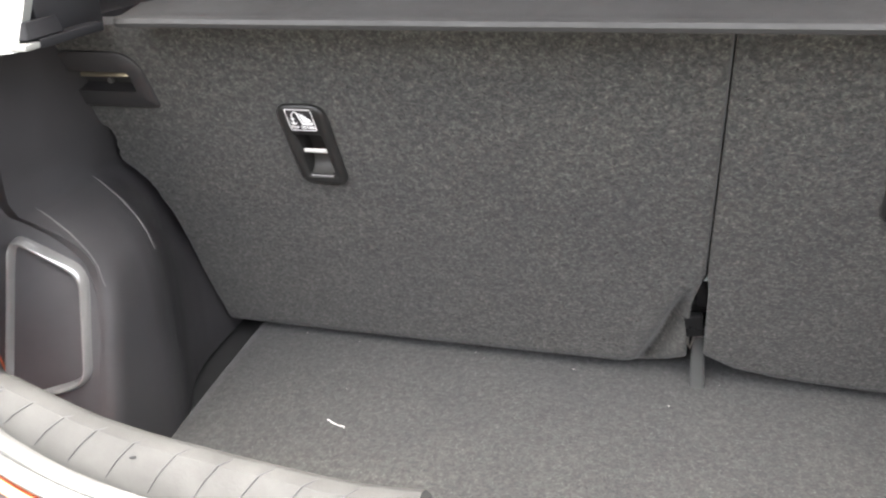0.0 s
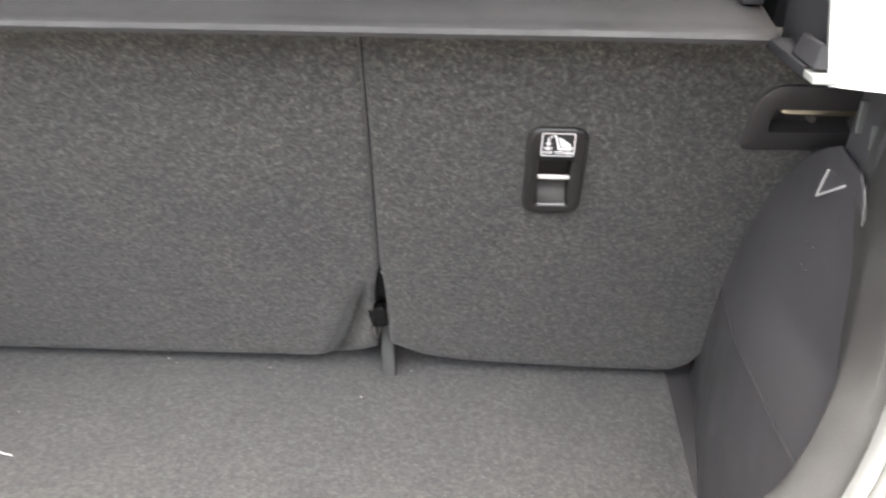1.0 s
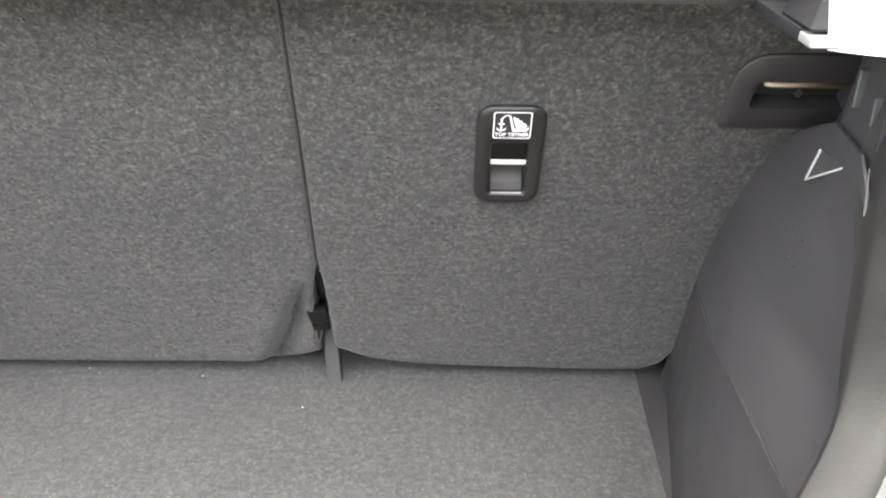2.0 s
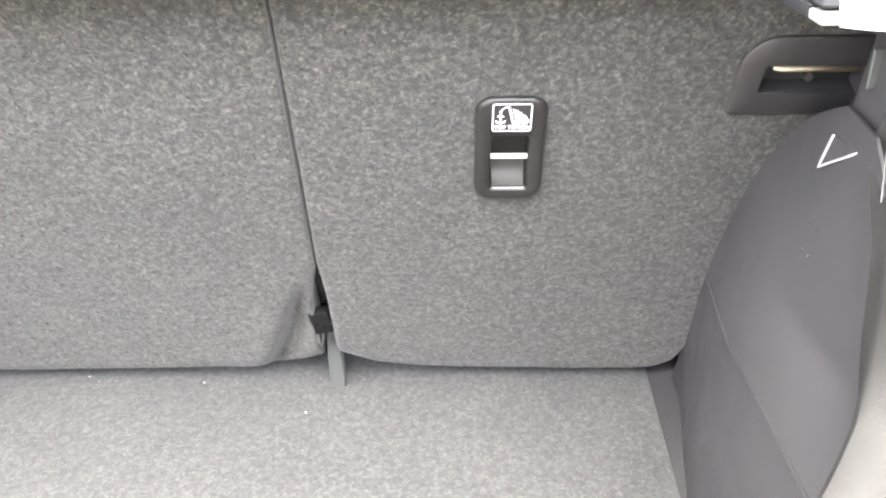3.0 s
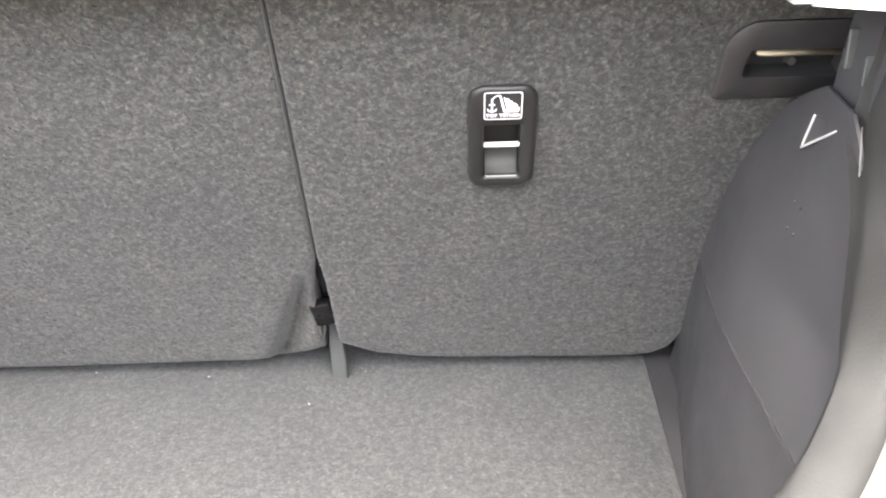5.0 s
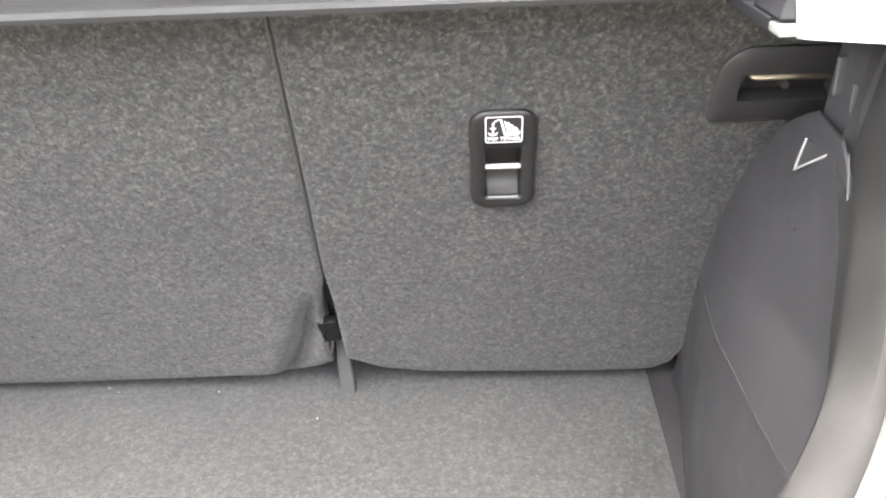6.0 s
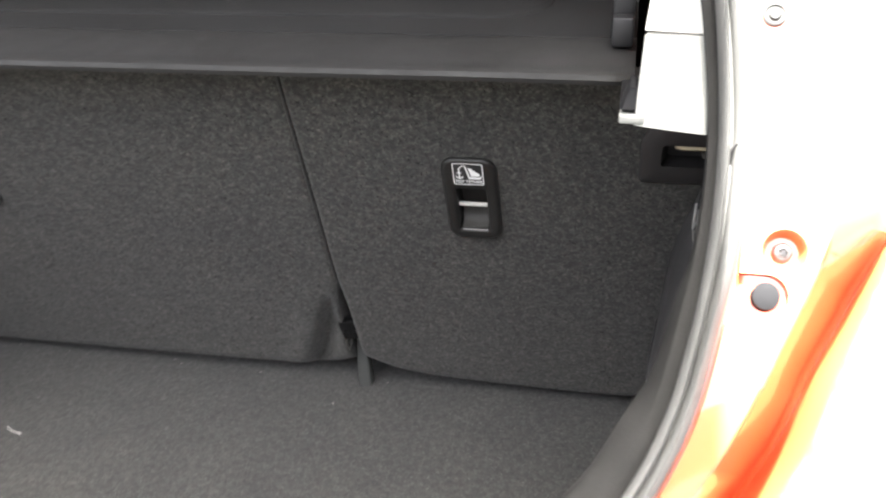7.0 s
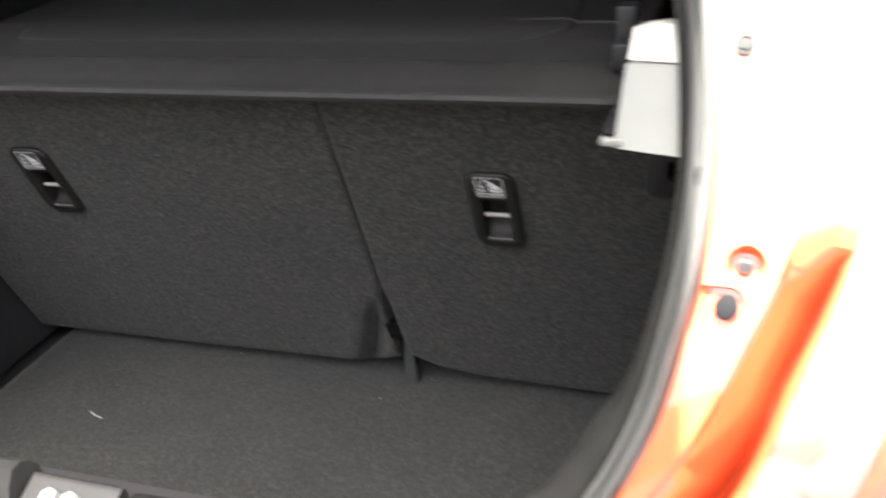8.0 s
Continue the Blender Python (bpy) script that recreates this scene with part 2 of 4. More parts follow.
# the tailgate's opening: half width and height of the seal's inner edge, from the middle of the sill up the pillar
HALF = [(0.0, 0.200), (0.10, 0.201), (0.20, 0.205), (0.313, 0.214), (0.38, 0.231), (0.426, 0.248), (0.458, 0.272), (0.491, 0.327),
        (0.506, 0.385), (0.516, 0.434), (0.520, 0.490), (0.515, 0.548), (0.505, 0.608), (0.47, 0.75), (0.42, 0.88)]
RAKE = 0.62
JUT = 0.016                        # the pillar beside the tail lamp stands this far out of the opening's plane
E_UP = Vector((0, RAKE, 1)).normalized()
E_OUT = Vector((0, -1, RAKE)).normalized()


def jamb_point(h, z):
    return Vector((MID + h, -0.44 + RAKE * (z - 0.404), z))


def smooth_line(pts, times=3):
    for _ in range(times):
        q = [pts[0]]
        for a, b in zip(pts, pts[1:]):
            q += [a * 0.75 + b * 0.25, a * 0.25 + b * 0.75]
        pts = q + [pts[-1]]
    return pts


def opening(s0=-1.0, s1=1.0):
    """Points along the opening from the left pillar over the sill to the right pillar, with the way out of the opening at each."""
    right = []
    for h, z in HALF:
        k = max(0.0, min(1.0, (h - 0.30) / 0.16))
        right.append(jamb_point(h - 0.006 * k, z) + JUT * k * E_OUT)
    left = [jamb_point(-h - 0.040 * min(1, max(0, (h - 0.22) / 0.16)), z - 0.014 * min(1, max(0, (0.36 - z) / 0.08))) for h, z in HALF[:0:-1]]
    pts = smooth_line(left + right, 2)
    made = []
    for i, p in enumerate(pts):
        way = (pts[min(i + 1, len(pts) - 1)] - pts[max(i - 1, 0)]).normalized()
        made.append((p, way.cross(E_OUT).normalized(), way))
    # the way out points away from the middle of the opening
    middle = jamb_point(0, 0.55)
    return [(p, o if o.dot(p - middle) > 0 else -o, w) for p, o, w in made]


OPENING = opening()


def along(profile, points=None, closed=False, wobble=None):
    """Sweeps profile(p, out) -> [(a, b)...] along the opening: a outwards in its plane, b to the rear."""
    bm = bmesh.new()
    rows = []
    for p, out, way in points or OPENING:
        rows.append([bm.verts.new(p + a * out + b * E_OUT) for a, b in profile(p, out)])
    n = len(rows[0])
    for r, s in zip(rows, rows[1:]):
        for k in range(n if closed else n - 1):
            bm.faces.new((r[k], r[(k + 1) % n], s[(k + 1) % n], s[k]))
    if closed:
        bm.faces.new(rows[0])
        bm.faces.new(rows[-1])
    return bm


def fibres(sheet, count, seed, keep):
    """Short pale fibres lying on those faces of a sheet that keep(centre, normal) allows."""
    rng = random.Random(seed)
    sheet.normal_update()
    faces = [f for f in sheet.faces if keep(f.calc_center_median(), f.normal)]
    total, stops = 0.0, []
    for f in faces:
        total += f.calc_area()
        stops.append(total)
    bm = bmesh.new()
    picks = sorted(rng.random() * total for _ in range(count))
    k = 0
    for at in picks:
        while stops[k] < at:
            k += 1
        f = faces[k]
        n = f.normal if keep(f.calc_center_median(), f.normal) else -f.normal
        c = [v.co for v in f.verts]
        a, b = rng.random(), rng.random()
        p = c[0].lerp(c[1], a).lerp(c[3].lerp(c[2], a), b)
        side = n.orthogonal().normalized()
        side.rotate(Quaternion(n, rng.uniform(0, 6.28)))
        turned = side.copy()
        turned.rotate(Quaternion(n, rng.uniform(-0.9, 0.9)))
        half, w = rng.uniform(0.0007, 0.0022), rng.uniform(0.00022, 0.00048)
        lift = n * 0.0005
        line = [p - side * half + n * 0.0001, p + lift, p + turned * half + n * 0.0001]
        rows = []
        for i, q in enumerate(line):
            across = n.cross(side if i < 2 else turned) * (w if i == 1 else 0.5 * w)
            rows.append((bm.verts.new(q - across), bm.verts.new(q + lift * 0.8), bm.verts.new(q + across)))
        for r, t in zip(rows, rows[1:]):
            bm.faces.new((r[0], r[1], t[1], t[0]))
            bm.faces.new((r[1], r[2], t[2], t[1]))
    return bm


# ---- ground and the car's shell ----
GROUND = -0.47
bm = bmesh.new()
bmesh.ops.create_grid(bm, x_segments=4, y_segments=4, size=400)
move(bm, pose(0, 0, GROUND))
tagged(link("ground", bm, asphalt()), "grey asphalt ground behind the car", "ground", kind="structure")

# Added and unseen: this wall only holds back sky light near the horizon.
tagged(link("wall_backdrop", box(-30, 30, -9.4, -9.0, GROUND, 3.6, 0.02), plastic("backdrop_render", (0.16, 0.155, 0.145), 0.9, grain=60, depth=0.8)), "added unseen grey wall that blocks low sky light", "wall", kind="structure")

car = thing("car_body", "orange-red painted car body round the open boot", "car", at=(MID, 0, GROUND))


def car_part(name, bm, mat, label="", parent=None, **kw):
    move(bm, Matrix.Translation((-MID, 0, -GROUND)))
    return part(name, bm, mat, parent or car, label, **kw)


def low(p):
    """1 beside the tail lamps, 0 above them."""
    return max(0.0, min(1.0, (0.52 - p.z) / 0.09))


def fold(p):
    return lerp([(0.29, 0.046), (0.335, 0.057), (0.404, 0.073), (0.46, 0.090)], p.z)


def groove(p):
    return lerp([(0.30, 0.100), (0.388, 0.108), (0.46, 0.125)], p.z)


def turn(p, a):
    """How far the jamb falls away, a metres out from the seal, towards the bumper."""
    return 0.65 * max(0.0, a - 0.034) * max(0.0, min(1.0, (0.365 - p.z) / 0.06))


def valley(p):
    """Depth of the valley between the jamb and the tail lamp, deeper towards the bumper."""
    return lerp([(0.28, 0.130), (0.34, 0.116), (0.40, 0.092), (0.44, 0.056), (0.466, 0.0)], p.z)


def flange(p, out):
    f, g, d, k = fold(p), groove(p), valley(p), low(p)
    rows = [(0.026, -0.016), (0.026, -0.004 - 0.006 * k), (0.034, -0.003 - 0.006 * k), (f - 0.004, -0.004 - 0.006 * k), (f + 0.002, -0.0045 - 0.006 * k), (f * 0.3 + g * 0.7, -0.006 - 0.72 * d), (g - 0.004, -0.007 - 0.95 * d),
            (g - 0.001, -0.008 - d), (g, -0.0085 - d), (g + 0.007, -0.0085 - d)]
    return [(a, b - turn(p, a)) for a, b in rows]


car_part("tailgate_jamb", along(flange), PAINT, "glossy orange painted jamb of the boot opening")


def outer_skin(p, out):
    g, k = groove(p) + 0.0035, low(p)
    rows = [(g, -0.14), (g, -0.009 - 0.021 * k), (g + 0.004, -0.008 - 0.014 * k), (g + 0.025, -0.008 - 0.010 * k), (g + 0.065, -0.035), (g + 0.10, -0.08), (g + 0.12, -0.16), (g + 0.125, -0.3)]
    return [(a, b - turn(p, g)) for a, b in rows]


car_part("rear_quarter", along(outer_skin), PAINT, "orange painted rear quarter and bumper")
bm = box(-0.95, 0.72, -0.45, 1.6, GROUND, -0.06, 0.03)
car_part("underbody", bm, LINER)
for s in (-1, 1):
    x0, x1 = sorted((MID + s * 0.74, MID + s * 0.80))
    car_part("side_panel", box(x0, x1, -0.20, 1.6, -0.3, 0.90, 0.02), PAINT)
car_part("roof_panel", box(MID - 0.76, MID + 0.76, -0.10, 1.6, 0.86, 0.92, 0.03), PAINT)
def gate(u, v):
    y = -0.12 - 0.655 * v
    return (MID - 0.056 + (u - 0.5) * 1.130, y, 0.935 + 0.54 * v - 0.05 * math.sin(math.pi * v) + 0.02 * math.cos(math.pi * (u - 0.5)))


def gate_top(u, v):
    x, y, z = gate(u, v)
    return (x, y, z + 0.07)


car_part("tailgate", slab(16, 16, gate, gate_top), PAINT, "raised orange tailgate over the opening")
car_part("tailgate_lining", slab(16, 16, lambda u, v: (MID + (gate(u, v)[0] - MID) * 0.97, gate(u, v)[1] - 0.0, gate(u, v)[2] - 0.012), lambda u, v: (MID + (gate(u, v)[0] - MID) * 0.97, gate(u, v)[1], gate(u, v)[2] - 0.003)), TRIM_DARK, "dark plastic lining of the tailgate")
tagged(link("wall_front", box(MID - 0.735, MID + 0.735, 1.50, 1.55, -0.05, 0.855), LINER), "dark far end of the cabin", "wall", kind="structure")
for s in (-1, 1):
    x0, x1 = sorted((MID + s * 0.725, MID + s * 0.738))
    tagged(link("wall_cabin", box(x0, x1, -0.19, 1.49, 0.25, 0.85), LINER), "dark side lining of the cabin", "wall", kind="structure")
tagged(link("ceiling", box(MID - 0.735, MID + 0.735, -0.08, 1.49, 0.83, 0.853), LINER), "dark roof lining of the cabin", "ceiling", kind="structure")

# ---- boot floor and sill ----
def floor_right(y):
    return lerp([(-0.55, 0.345), (-0.224, 0.363), (0.023, 0.372), (0.1, 0.374)], y)


def floor_left(y):
    return lerp([(-0.55, -0.585), (-0.243, -0.628), (-0.108, -0.642), (0.018, -0.652), (0.1, -0.655)], y)


def floor_top(u, v):
    y = -0.50 + 0.60 * v
    x = floor_left(y) + (floor_right(y) - floor_left(y)) * u
    edge = min(u, 1 - u) * 1.02
    drop = -0.004 * max(0, 1 - edge / 0.012) ** 2
    return (x, y, drop + 0.0012 * noise.noise((x * 5, y * 5, 1)) + 0.0005 * noise.noise((x * 22, y * 22, 4)))


def floor_bottom(u, v):
    p = floor_top(u, v)
    return (p[0], p[1], -0.025)


sheet = slab(120, 70, floor_top, floor_bottom)
loose = fibres(sheet, 6500, 5, lambda c, n: c.z > -0.006 and abs(n.z) > 0.9)
floor = tagged(link("floor", sheet, FLOOR_CARPET), "grey heathered carpet on the flat boot floor", "floor", kind="structure")
tagged(part("felt_nap", loose, FLOOR_FIBRE, floor, smooth=False), kind="stuff")
tagged(link("boot_tub", box(-0.80, 0.57, -0.52, 0.3, -0.055, -0.028), LINER), "dark tub below the boot floor", "floor", kind="structure")


TREAD = [(0.1, 0.0, 0.0028), (0.35, -0.006, 0.0103), (0.6, -0.0094, 0.0118), (0.82, -0.0064, 0.0068), (1.0, 0.0, 0.0)]


def ring(p, out):
    if p.x < MID:
        # broad over the sill, narrow up the pillar
        k = min(1.0, max(0.0, (-out.z - 0.45) / 0.5))
        w = (0.30 + 1.05 * k) * max(0.0, min(1.0, (0.50 - p.z) / 0.05))
        return [(0.002, -0.004), (-0.004 * w, 0.001), (-0.020 * w, 0.004), (-0.034 * w, 0.001), (-0.040 * w, -0.008), (-0.041 * w, -0.018), (-0.036 * w, -0.034),
                (-0.016 * w, -0.048), (0.008, -0.058), (0.012, -0.060)]
    # a tread over the sill that turns into the deep side of the opening
    k = max(0.0, min(1.0, -out.z))
    a = lerp([(0.0, 0.012), (0.15, -0.002), (0.3, -0.014), (0.5, -0.018), (0.8, -0.022), (0.92, -0.028), (1.0, -0.041)], k)
    b = lerp([(0.0, -0.086), (0.15, -0.050), (0.3, -0.019), (0.5, -0.015), (0.8, -0.017), (1.0, -0.018)], k) * max(0.15, min(1.0, (0.53 - p.z) / 0.06))
    rows = [(0.016, -0.004), (0.010, 0.0005), (0.002, 0.001)] + [(a * f + da * k * k, b * f + db * k * k) for f, da, db in TREAD]
    return rows + [(a + 0.005, b - 0.016), (max(a, 0.4 * a + 0.004), b - 0.030), (a + 0.022, b - 0.040), (a + 0.026, b - 0.042)]


sill = thing("sill_trim", "grey ribbed plastic trim round the boot opening", "trim", at=(MID, -0.54, 0.2))
to_sill = Matrix.Translation((-MID, 0.54, -0.2))
NOTCH_L, NOTCH_R = -0.174, -0.072    # the gap for the latch
left_run = [q for q in OPENING if q[0].x < NOTCH_L]
right_run = [q for q in OPENING if q[0].x > NOTCH_R]
# The left run takes the lit tone, the right run the shaded one.
part("sill_panel", move(along(ring, left_run, closed=True), to_sill), TRIM_SILL_LIT, sill)
part("pillar_panel", move(along(ring, right_run, closed=True), to_sill), TRIM_SILL_SHADED, sill, "right run of the plastic trim up the pillar, toned darker for shade")


def smooth_run(run):
    """The run cut into short steps, to set the bands at even distances."""
    return [(a[0].lerp(b[0], k / 6), a[1].lerp(b[1], k / 6).normalized(), a[2]) for a, b in zip(run, run[1:]) for k in range(6)]


# shallow slanted ridges across the tread
RIB = 0.036
for run in (left_run, right_run):
    last = None
    for p, out, way in smooth_run(run):
        if -out.z < 0.72 or (last is not None and (p - last).length < RIB):
            continue
        last = p
        ahead = way * (1 if way.x > 0 else -1)
        across = (ring(p, out)[1:5] if p.x < MID else ring(p, out)[3:7])
        line = [p + a * out + (b + 0.0003) * E_OUT + (0.026 * k / 3 - 0.012) * ahead for k, (a, b) in enumerate(across)]
        part("rib", move(rod(line, 0.0007, 6, [0.6, 1.0, 1.0, 0.4]), to_sill), COVER, sill)
# inner wall of the sill down to the floor
tagged(link("wall_rear", slab(40, 6, lambda u, v: (MID - 0.50 + 1.0 * u, -0.515 + 0.010 * v, 0.20 - 0.22 * v), lambda u, v: (MID - 0.50 + 1.0 * u, -0.535, 0.20 - 0.22 * v)), TRIM_DARK),
       "dark plastic inner face of the boot sill", "wall", kind="structure")

# latch in the middle of the sill
latch = thing("tailgate_latch", "bare metal latch plate and striker in the sill", "latch", at=(MID, -0.555, 0.2))
to_latch = Matrix.Translation((-MID, 0.555, -0.2))
plate = [[(x, y, z) for x in (-0.173, -0.073)] for y, z in ((-0.532, 0.19), (-0.534, 0.211), (-0.537, 0.2125), (-0.542, 0.210), (-0.60, 0.178), (-0.602, 0.172), (-0.54, 0.19))]
bm = bmesh.new()
rows = [[bm.verts.new(p) for p in r] for r in plate]
for a, b in zip(rows, rows[1:] + rows[:1]):
    bm.faces.new((a[0], a[1], b[1], b[0]))
bm.faces.new([r[0] for r in rows])
bm.faces.new([r[1] for r in rows])
plate = part("latch_plate", move(bm, to_latch), PLATE, latch, angle=60)
for x in (-0.138, -0.116):
    bolt = rod([(x, -0.556, 0.192), (x, -0.5605, 0.2095), (x, -0.5612, 0.2125), (x, -0.5614, 0.2135)], 0.009, 6, [1, 1, 0.85, 0.5])
    part("bolt", move(bolt, to_latch), BOLT_STEEL, plate, "bright bolt head", smooth=False)


# ---- rubber seal ----
def seal(p, out):
    # two soft bulbs, standing prouder up the right pillar
    k = 1.0 + 0.6 * max(0.0, min(1.0, (p.x - MID - 0.30) / 0.16))
    rows = [(0.001, -0.014), (0.000, 0.004), (0.003, 0.011), (0.007, 0.0125), (0.0095, 0.0108), (0.0106, 0.0072), (0.0122, 0.0072), (0.0135, 0.0120), (0.018, 0.015), (0.024, 0.013),
            (0.028, 0.007), (0.029, -0.002), (0.029, -0.014)]
    slim = lerp([(0.28, 0.0), (0.36, 0.007), (0.45, 0.012), (0.50, 0.011), (0.514, 0.008)], p.x - MID)
    return [(x + slim * (1 - x / 0.029), y * k if y > 0 else y) for x, y in rows]


tagged(link("weatherstrip", along(seal, closed=True), RUBBER, angle=60), "grey rubber seal round the boot opening", "seal", kind="structure")


# ---- side trim ----
def right_x(y, z):
    seat = lerp([(0, 0.402), (0.19, 0.400), (0.29, 0.400), (0.38, 0.416), (0.52, 0.440)], z)
    front = lerp([(0, 0.370), (0.19, 0.380), (0.30, 0.398), (0.38, 0.413), (0.52, 0.430)], z)
    if y > -0.20:
        return front + (seat - front) * min(1, (y + 0.20) / 0.18)
    rear = lerp([(0, 0.362), (0.19, 0.381), (0.26, 0.412), (0.33, 0.411), (0.41, 0.400), (0.50, 0.386)], z)
    k = max(0, min(1.15, (-0.20 - y) / 0.18))
    return front + (rear - front) * k


def right_edge(z):
    """How far forward the panel reaches at each height."""
    return lerp([(0, 0.05), (0.10, 0.0), (0.20, -0.06), (0.26, -0.09), (0.32, -0.135), (0.39, -0.195), (0.44, -0.255)], z)


def upper_right(u, v):
    z = 0.192 + 0.238 * v
    top_round = max(0, (v - 0.8) / 0.2) ** 2
    front_y = right_edge(z) - 0.035 * top_round
    rear_y = lerp([(0.192, -0.480), (0.25, -0.430), (0.30, -0.400), (0.36, -0.376), (0.40, -0.372)], z)
    y = front_y + (rear_y + 0.03 * top_round - front_y) * u
    return (right_x(y, z), y, z)


def behind(place, d):
    def far(u, v):
        x, y, z = place(u, v)
        return (x + d, y, z)
    return far


def lower_right(u, v):
    z = -0.02 + 0.210 * v
    y0 = 0.02 - 0.45 * max(0, z)
    y = y0 + (-0.48 - y0) * u
    return (right_x(y, z) - 0.0015 * (1 - v), y, z)


tagged(link("wall_right", slab(10, 10, lambda u, v: (0.417 + 0.045 * v, 0.10 - 0.45 * u, -0.03 + 0.55 * v), lambda u, v: (0.50, 0.10 - 0.45 * u, -0.03 + 0.55 * v)), TRIM_DARK),
       "dark plastic side of the boot", "wall", kind="structure")
trim = thing("side_trim", "dark moulded plastic side trim with a bag hook", "trim", at=(0.39, -0.25, 0))
to_trim = Matrix.Translation((-0.39, 0.25, 0))
part("upper_panel", move(slab(24, 24, upper_right, behind(upper_right, 0.0022)), to_trim), TRIM_DARK, trim)
part("lower_panel", move(slab(24, 16, lower_right, behind(lower_right, 0.006)), to_trim), TRIM_DARK, trim)
part("panel_foot", move(box(0.350, 0.424, -0.50, 0.10, -0.022, -0.006, 0.002), to_trim), TRIM_DARK, trim)


def upper_cover(u, v):
    y, z = -0.268 - 0.140 * u, 0.424 + 0.084 * v
    return (0.4135 + 0.004 * v - 0.006 * u + 0.05 * max(0, 0.08 - u) + 0.03 * max(0, v - 0.85), y - 0.012 * v, z)


part("upper_cover", move(slab(16, 10, upper_cover, behind(upper_cover, 0.006)), to_trim), TRIM_DARK, trim)
seam = [(right_x(y, 0.192) - 0.0008, y, 0.1915) for y in (-0.09, -0.18, -0.25, -0.32, -0.40, -0.47)]
part("seam_lip", move(rod(seam, 0.0013, 6), to_trim), TRIM_DARK, trim)
# A thin pale rod draws the highlight along the panel's rear edge.
edge_line = [(right_x(-0.366 - 0.3 * max(0, 0.33 - z), z) - 0.0014, -0.366 - 0.3 * max(0, 0.33 - z), z) for z in (0.245, 0.27, 0.31, 0.35, 0.40, 0.43)]
part("edge_lip", move(rod(edge_line, 0.0010, 6, [0.5, 1, 1, 1, 0.8, 0.3]), to_trim), LIP_PALE, trim, "pale line for the highlight on the panel's edge")
# bag hook: a small wedge with a bright V-shaped rim
hook_a, hook_b, hook_c = Vector((0.414, -0.256, 0.377)), Vector((0.414, -0.271, 0.4065)), Vector((0.414, -0.312, 0.4088))
bm = bmesh.new()
f = [bm.verts.new(p + Vector((-0.006, 0, 0))) for p in (hook_a, hook_b, hook_c)]
r = [bm.verts.new(p + Vector((0.016, 0, 0))) for p in (hook_a, hook_b, hook_c)]
bm.faces.new(f)
bm.faces.new(r)
for k in range(3):
    bm.faces.new((f[k], f[(k + 1) % 3], r[(k + 1) % 3], r[k]))
hook = part("bag_hook", move(bm, to_trim), TRIM_DARK, trim)
d = Vector((-0.007, 0, 0))
part("hook_rim", move(rod([hook_b + d, hook_a.lerp(hook_b, 0.1) + d, hook_a + d, hook_a.lerp(hook_c, 0.1) + d, hook_c + d], 0.0010, 8), to_trim), HOOK_EDGE, hook, "pale rim of the hook")
for dy, dz in ((0, 0), (0.012, 0), (0, -0.022), (0.012, -0.022)):
    part("moulded_dot", move(rod([(right_x(-0.262, 0.335 + dz) + 0.003, -0.262 - dy, 0.335 + dz), (right_x(-0.262, 0.335 + dz) - 0.001, -0.262 - dy, 0.335 + dz)], 0.0012, 6), to_trim), TRIM_DARK, trim)
# two moulded fins that guide the belt
for y, z0, z1, wide in ((-0.300, 0.448, 0.475, 0.0034), (-0.330, 0.445, 0.464, 0.0018)):
    part("belt_guide", move(box(0.4085, 0.420, y - wide / 2, y + wide / 2, z0, z1, wide * 0.42, 3), to_trim), GREY_POST, trim)


# ---- left side with the wheel arch ----
def left_profile(s):
    """x and z of the wheel arch from the floor over its shoulder to the wall."""
    table_x = [(0, -0.628), (0.40, -0.624), (0.47, -0.627), (0.54, -0.634), (0.60, -0.645), (0.68, -0.664), (0.75, -0.685), (0.80, -0.700), (0.84, -0.706), (1.0, -0.700)]
    table_z = [(0, -0.02), (0.40, 0.190), (0.47, 0.233), (0.54, 0.256), (0.60, 0.274), (0.68, 0.295), (0.75, 0.312), (0.80, 0.322), (0.84, 0.336), (1.0, 0.50)]
    return lerp(table_x, s), lerp(table_z, s)


def arch_plane(x, z):
    """The slanting plane that ends the wheel arch towards the opening."""
    return -0.316 - 0.28 * (0.247 - min(z, 0.33)) - 0.67 * (-0.64 - x)


def left_wall(u, v):
    x, z = left_profile(v)
    y = 0.10 + (arch_plane(x, z) - 0.10) * u
    k = max(0.0, min(1.0, (0.36 - z) / 0.1))
    inwards = lerp([(-0.32, 0.004), (-0.27, 0.0035), (-0.24, 0.001), (-0.215, -0.005), (-0.19, -0.0145), (-0.16, -0.031), (-0.13, -0.047), (-0.11, -0.055), (-0.08, -0.062), (-0.05, -0.066), (0.10, -0.070)], y)
    # the end is rounded over towards the pocket
    f = max(0.0, min(1.0, 1 - (y - arch_plane(x, z)) / 0.026)) * max(0.0, min(1.0, (0.30 - z) / 0.06))
    return (x + inwards * k - 0.013 * (1 - math.sqrt(1 - f * f)), y, z * (1 - 1.9 * max(0, y + 0.2) * k))


tagged(link("wall_left", slab(90, 44, left_wall, lambda u, v: (-0.83, left_wall(u, v)[1], left_profile(v)[1])), TRIM_DARK),
       "dark plastic side of the boot over the wheel arch", "wall", kind="structure")
arch = thing("arch_trim", "dark moulded wheel arch trim with a storage pocket", "trim", at=(-0.68, -0.3, 0))
to_arch = Matrix.Translation((0.68, 0.3, 0))
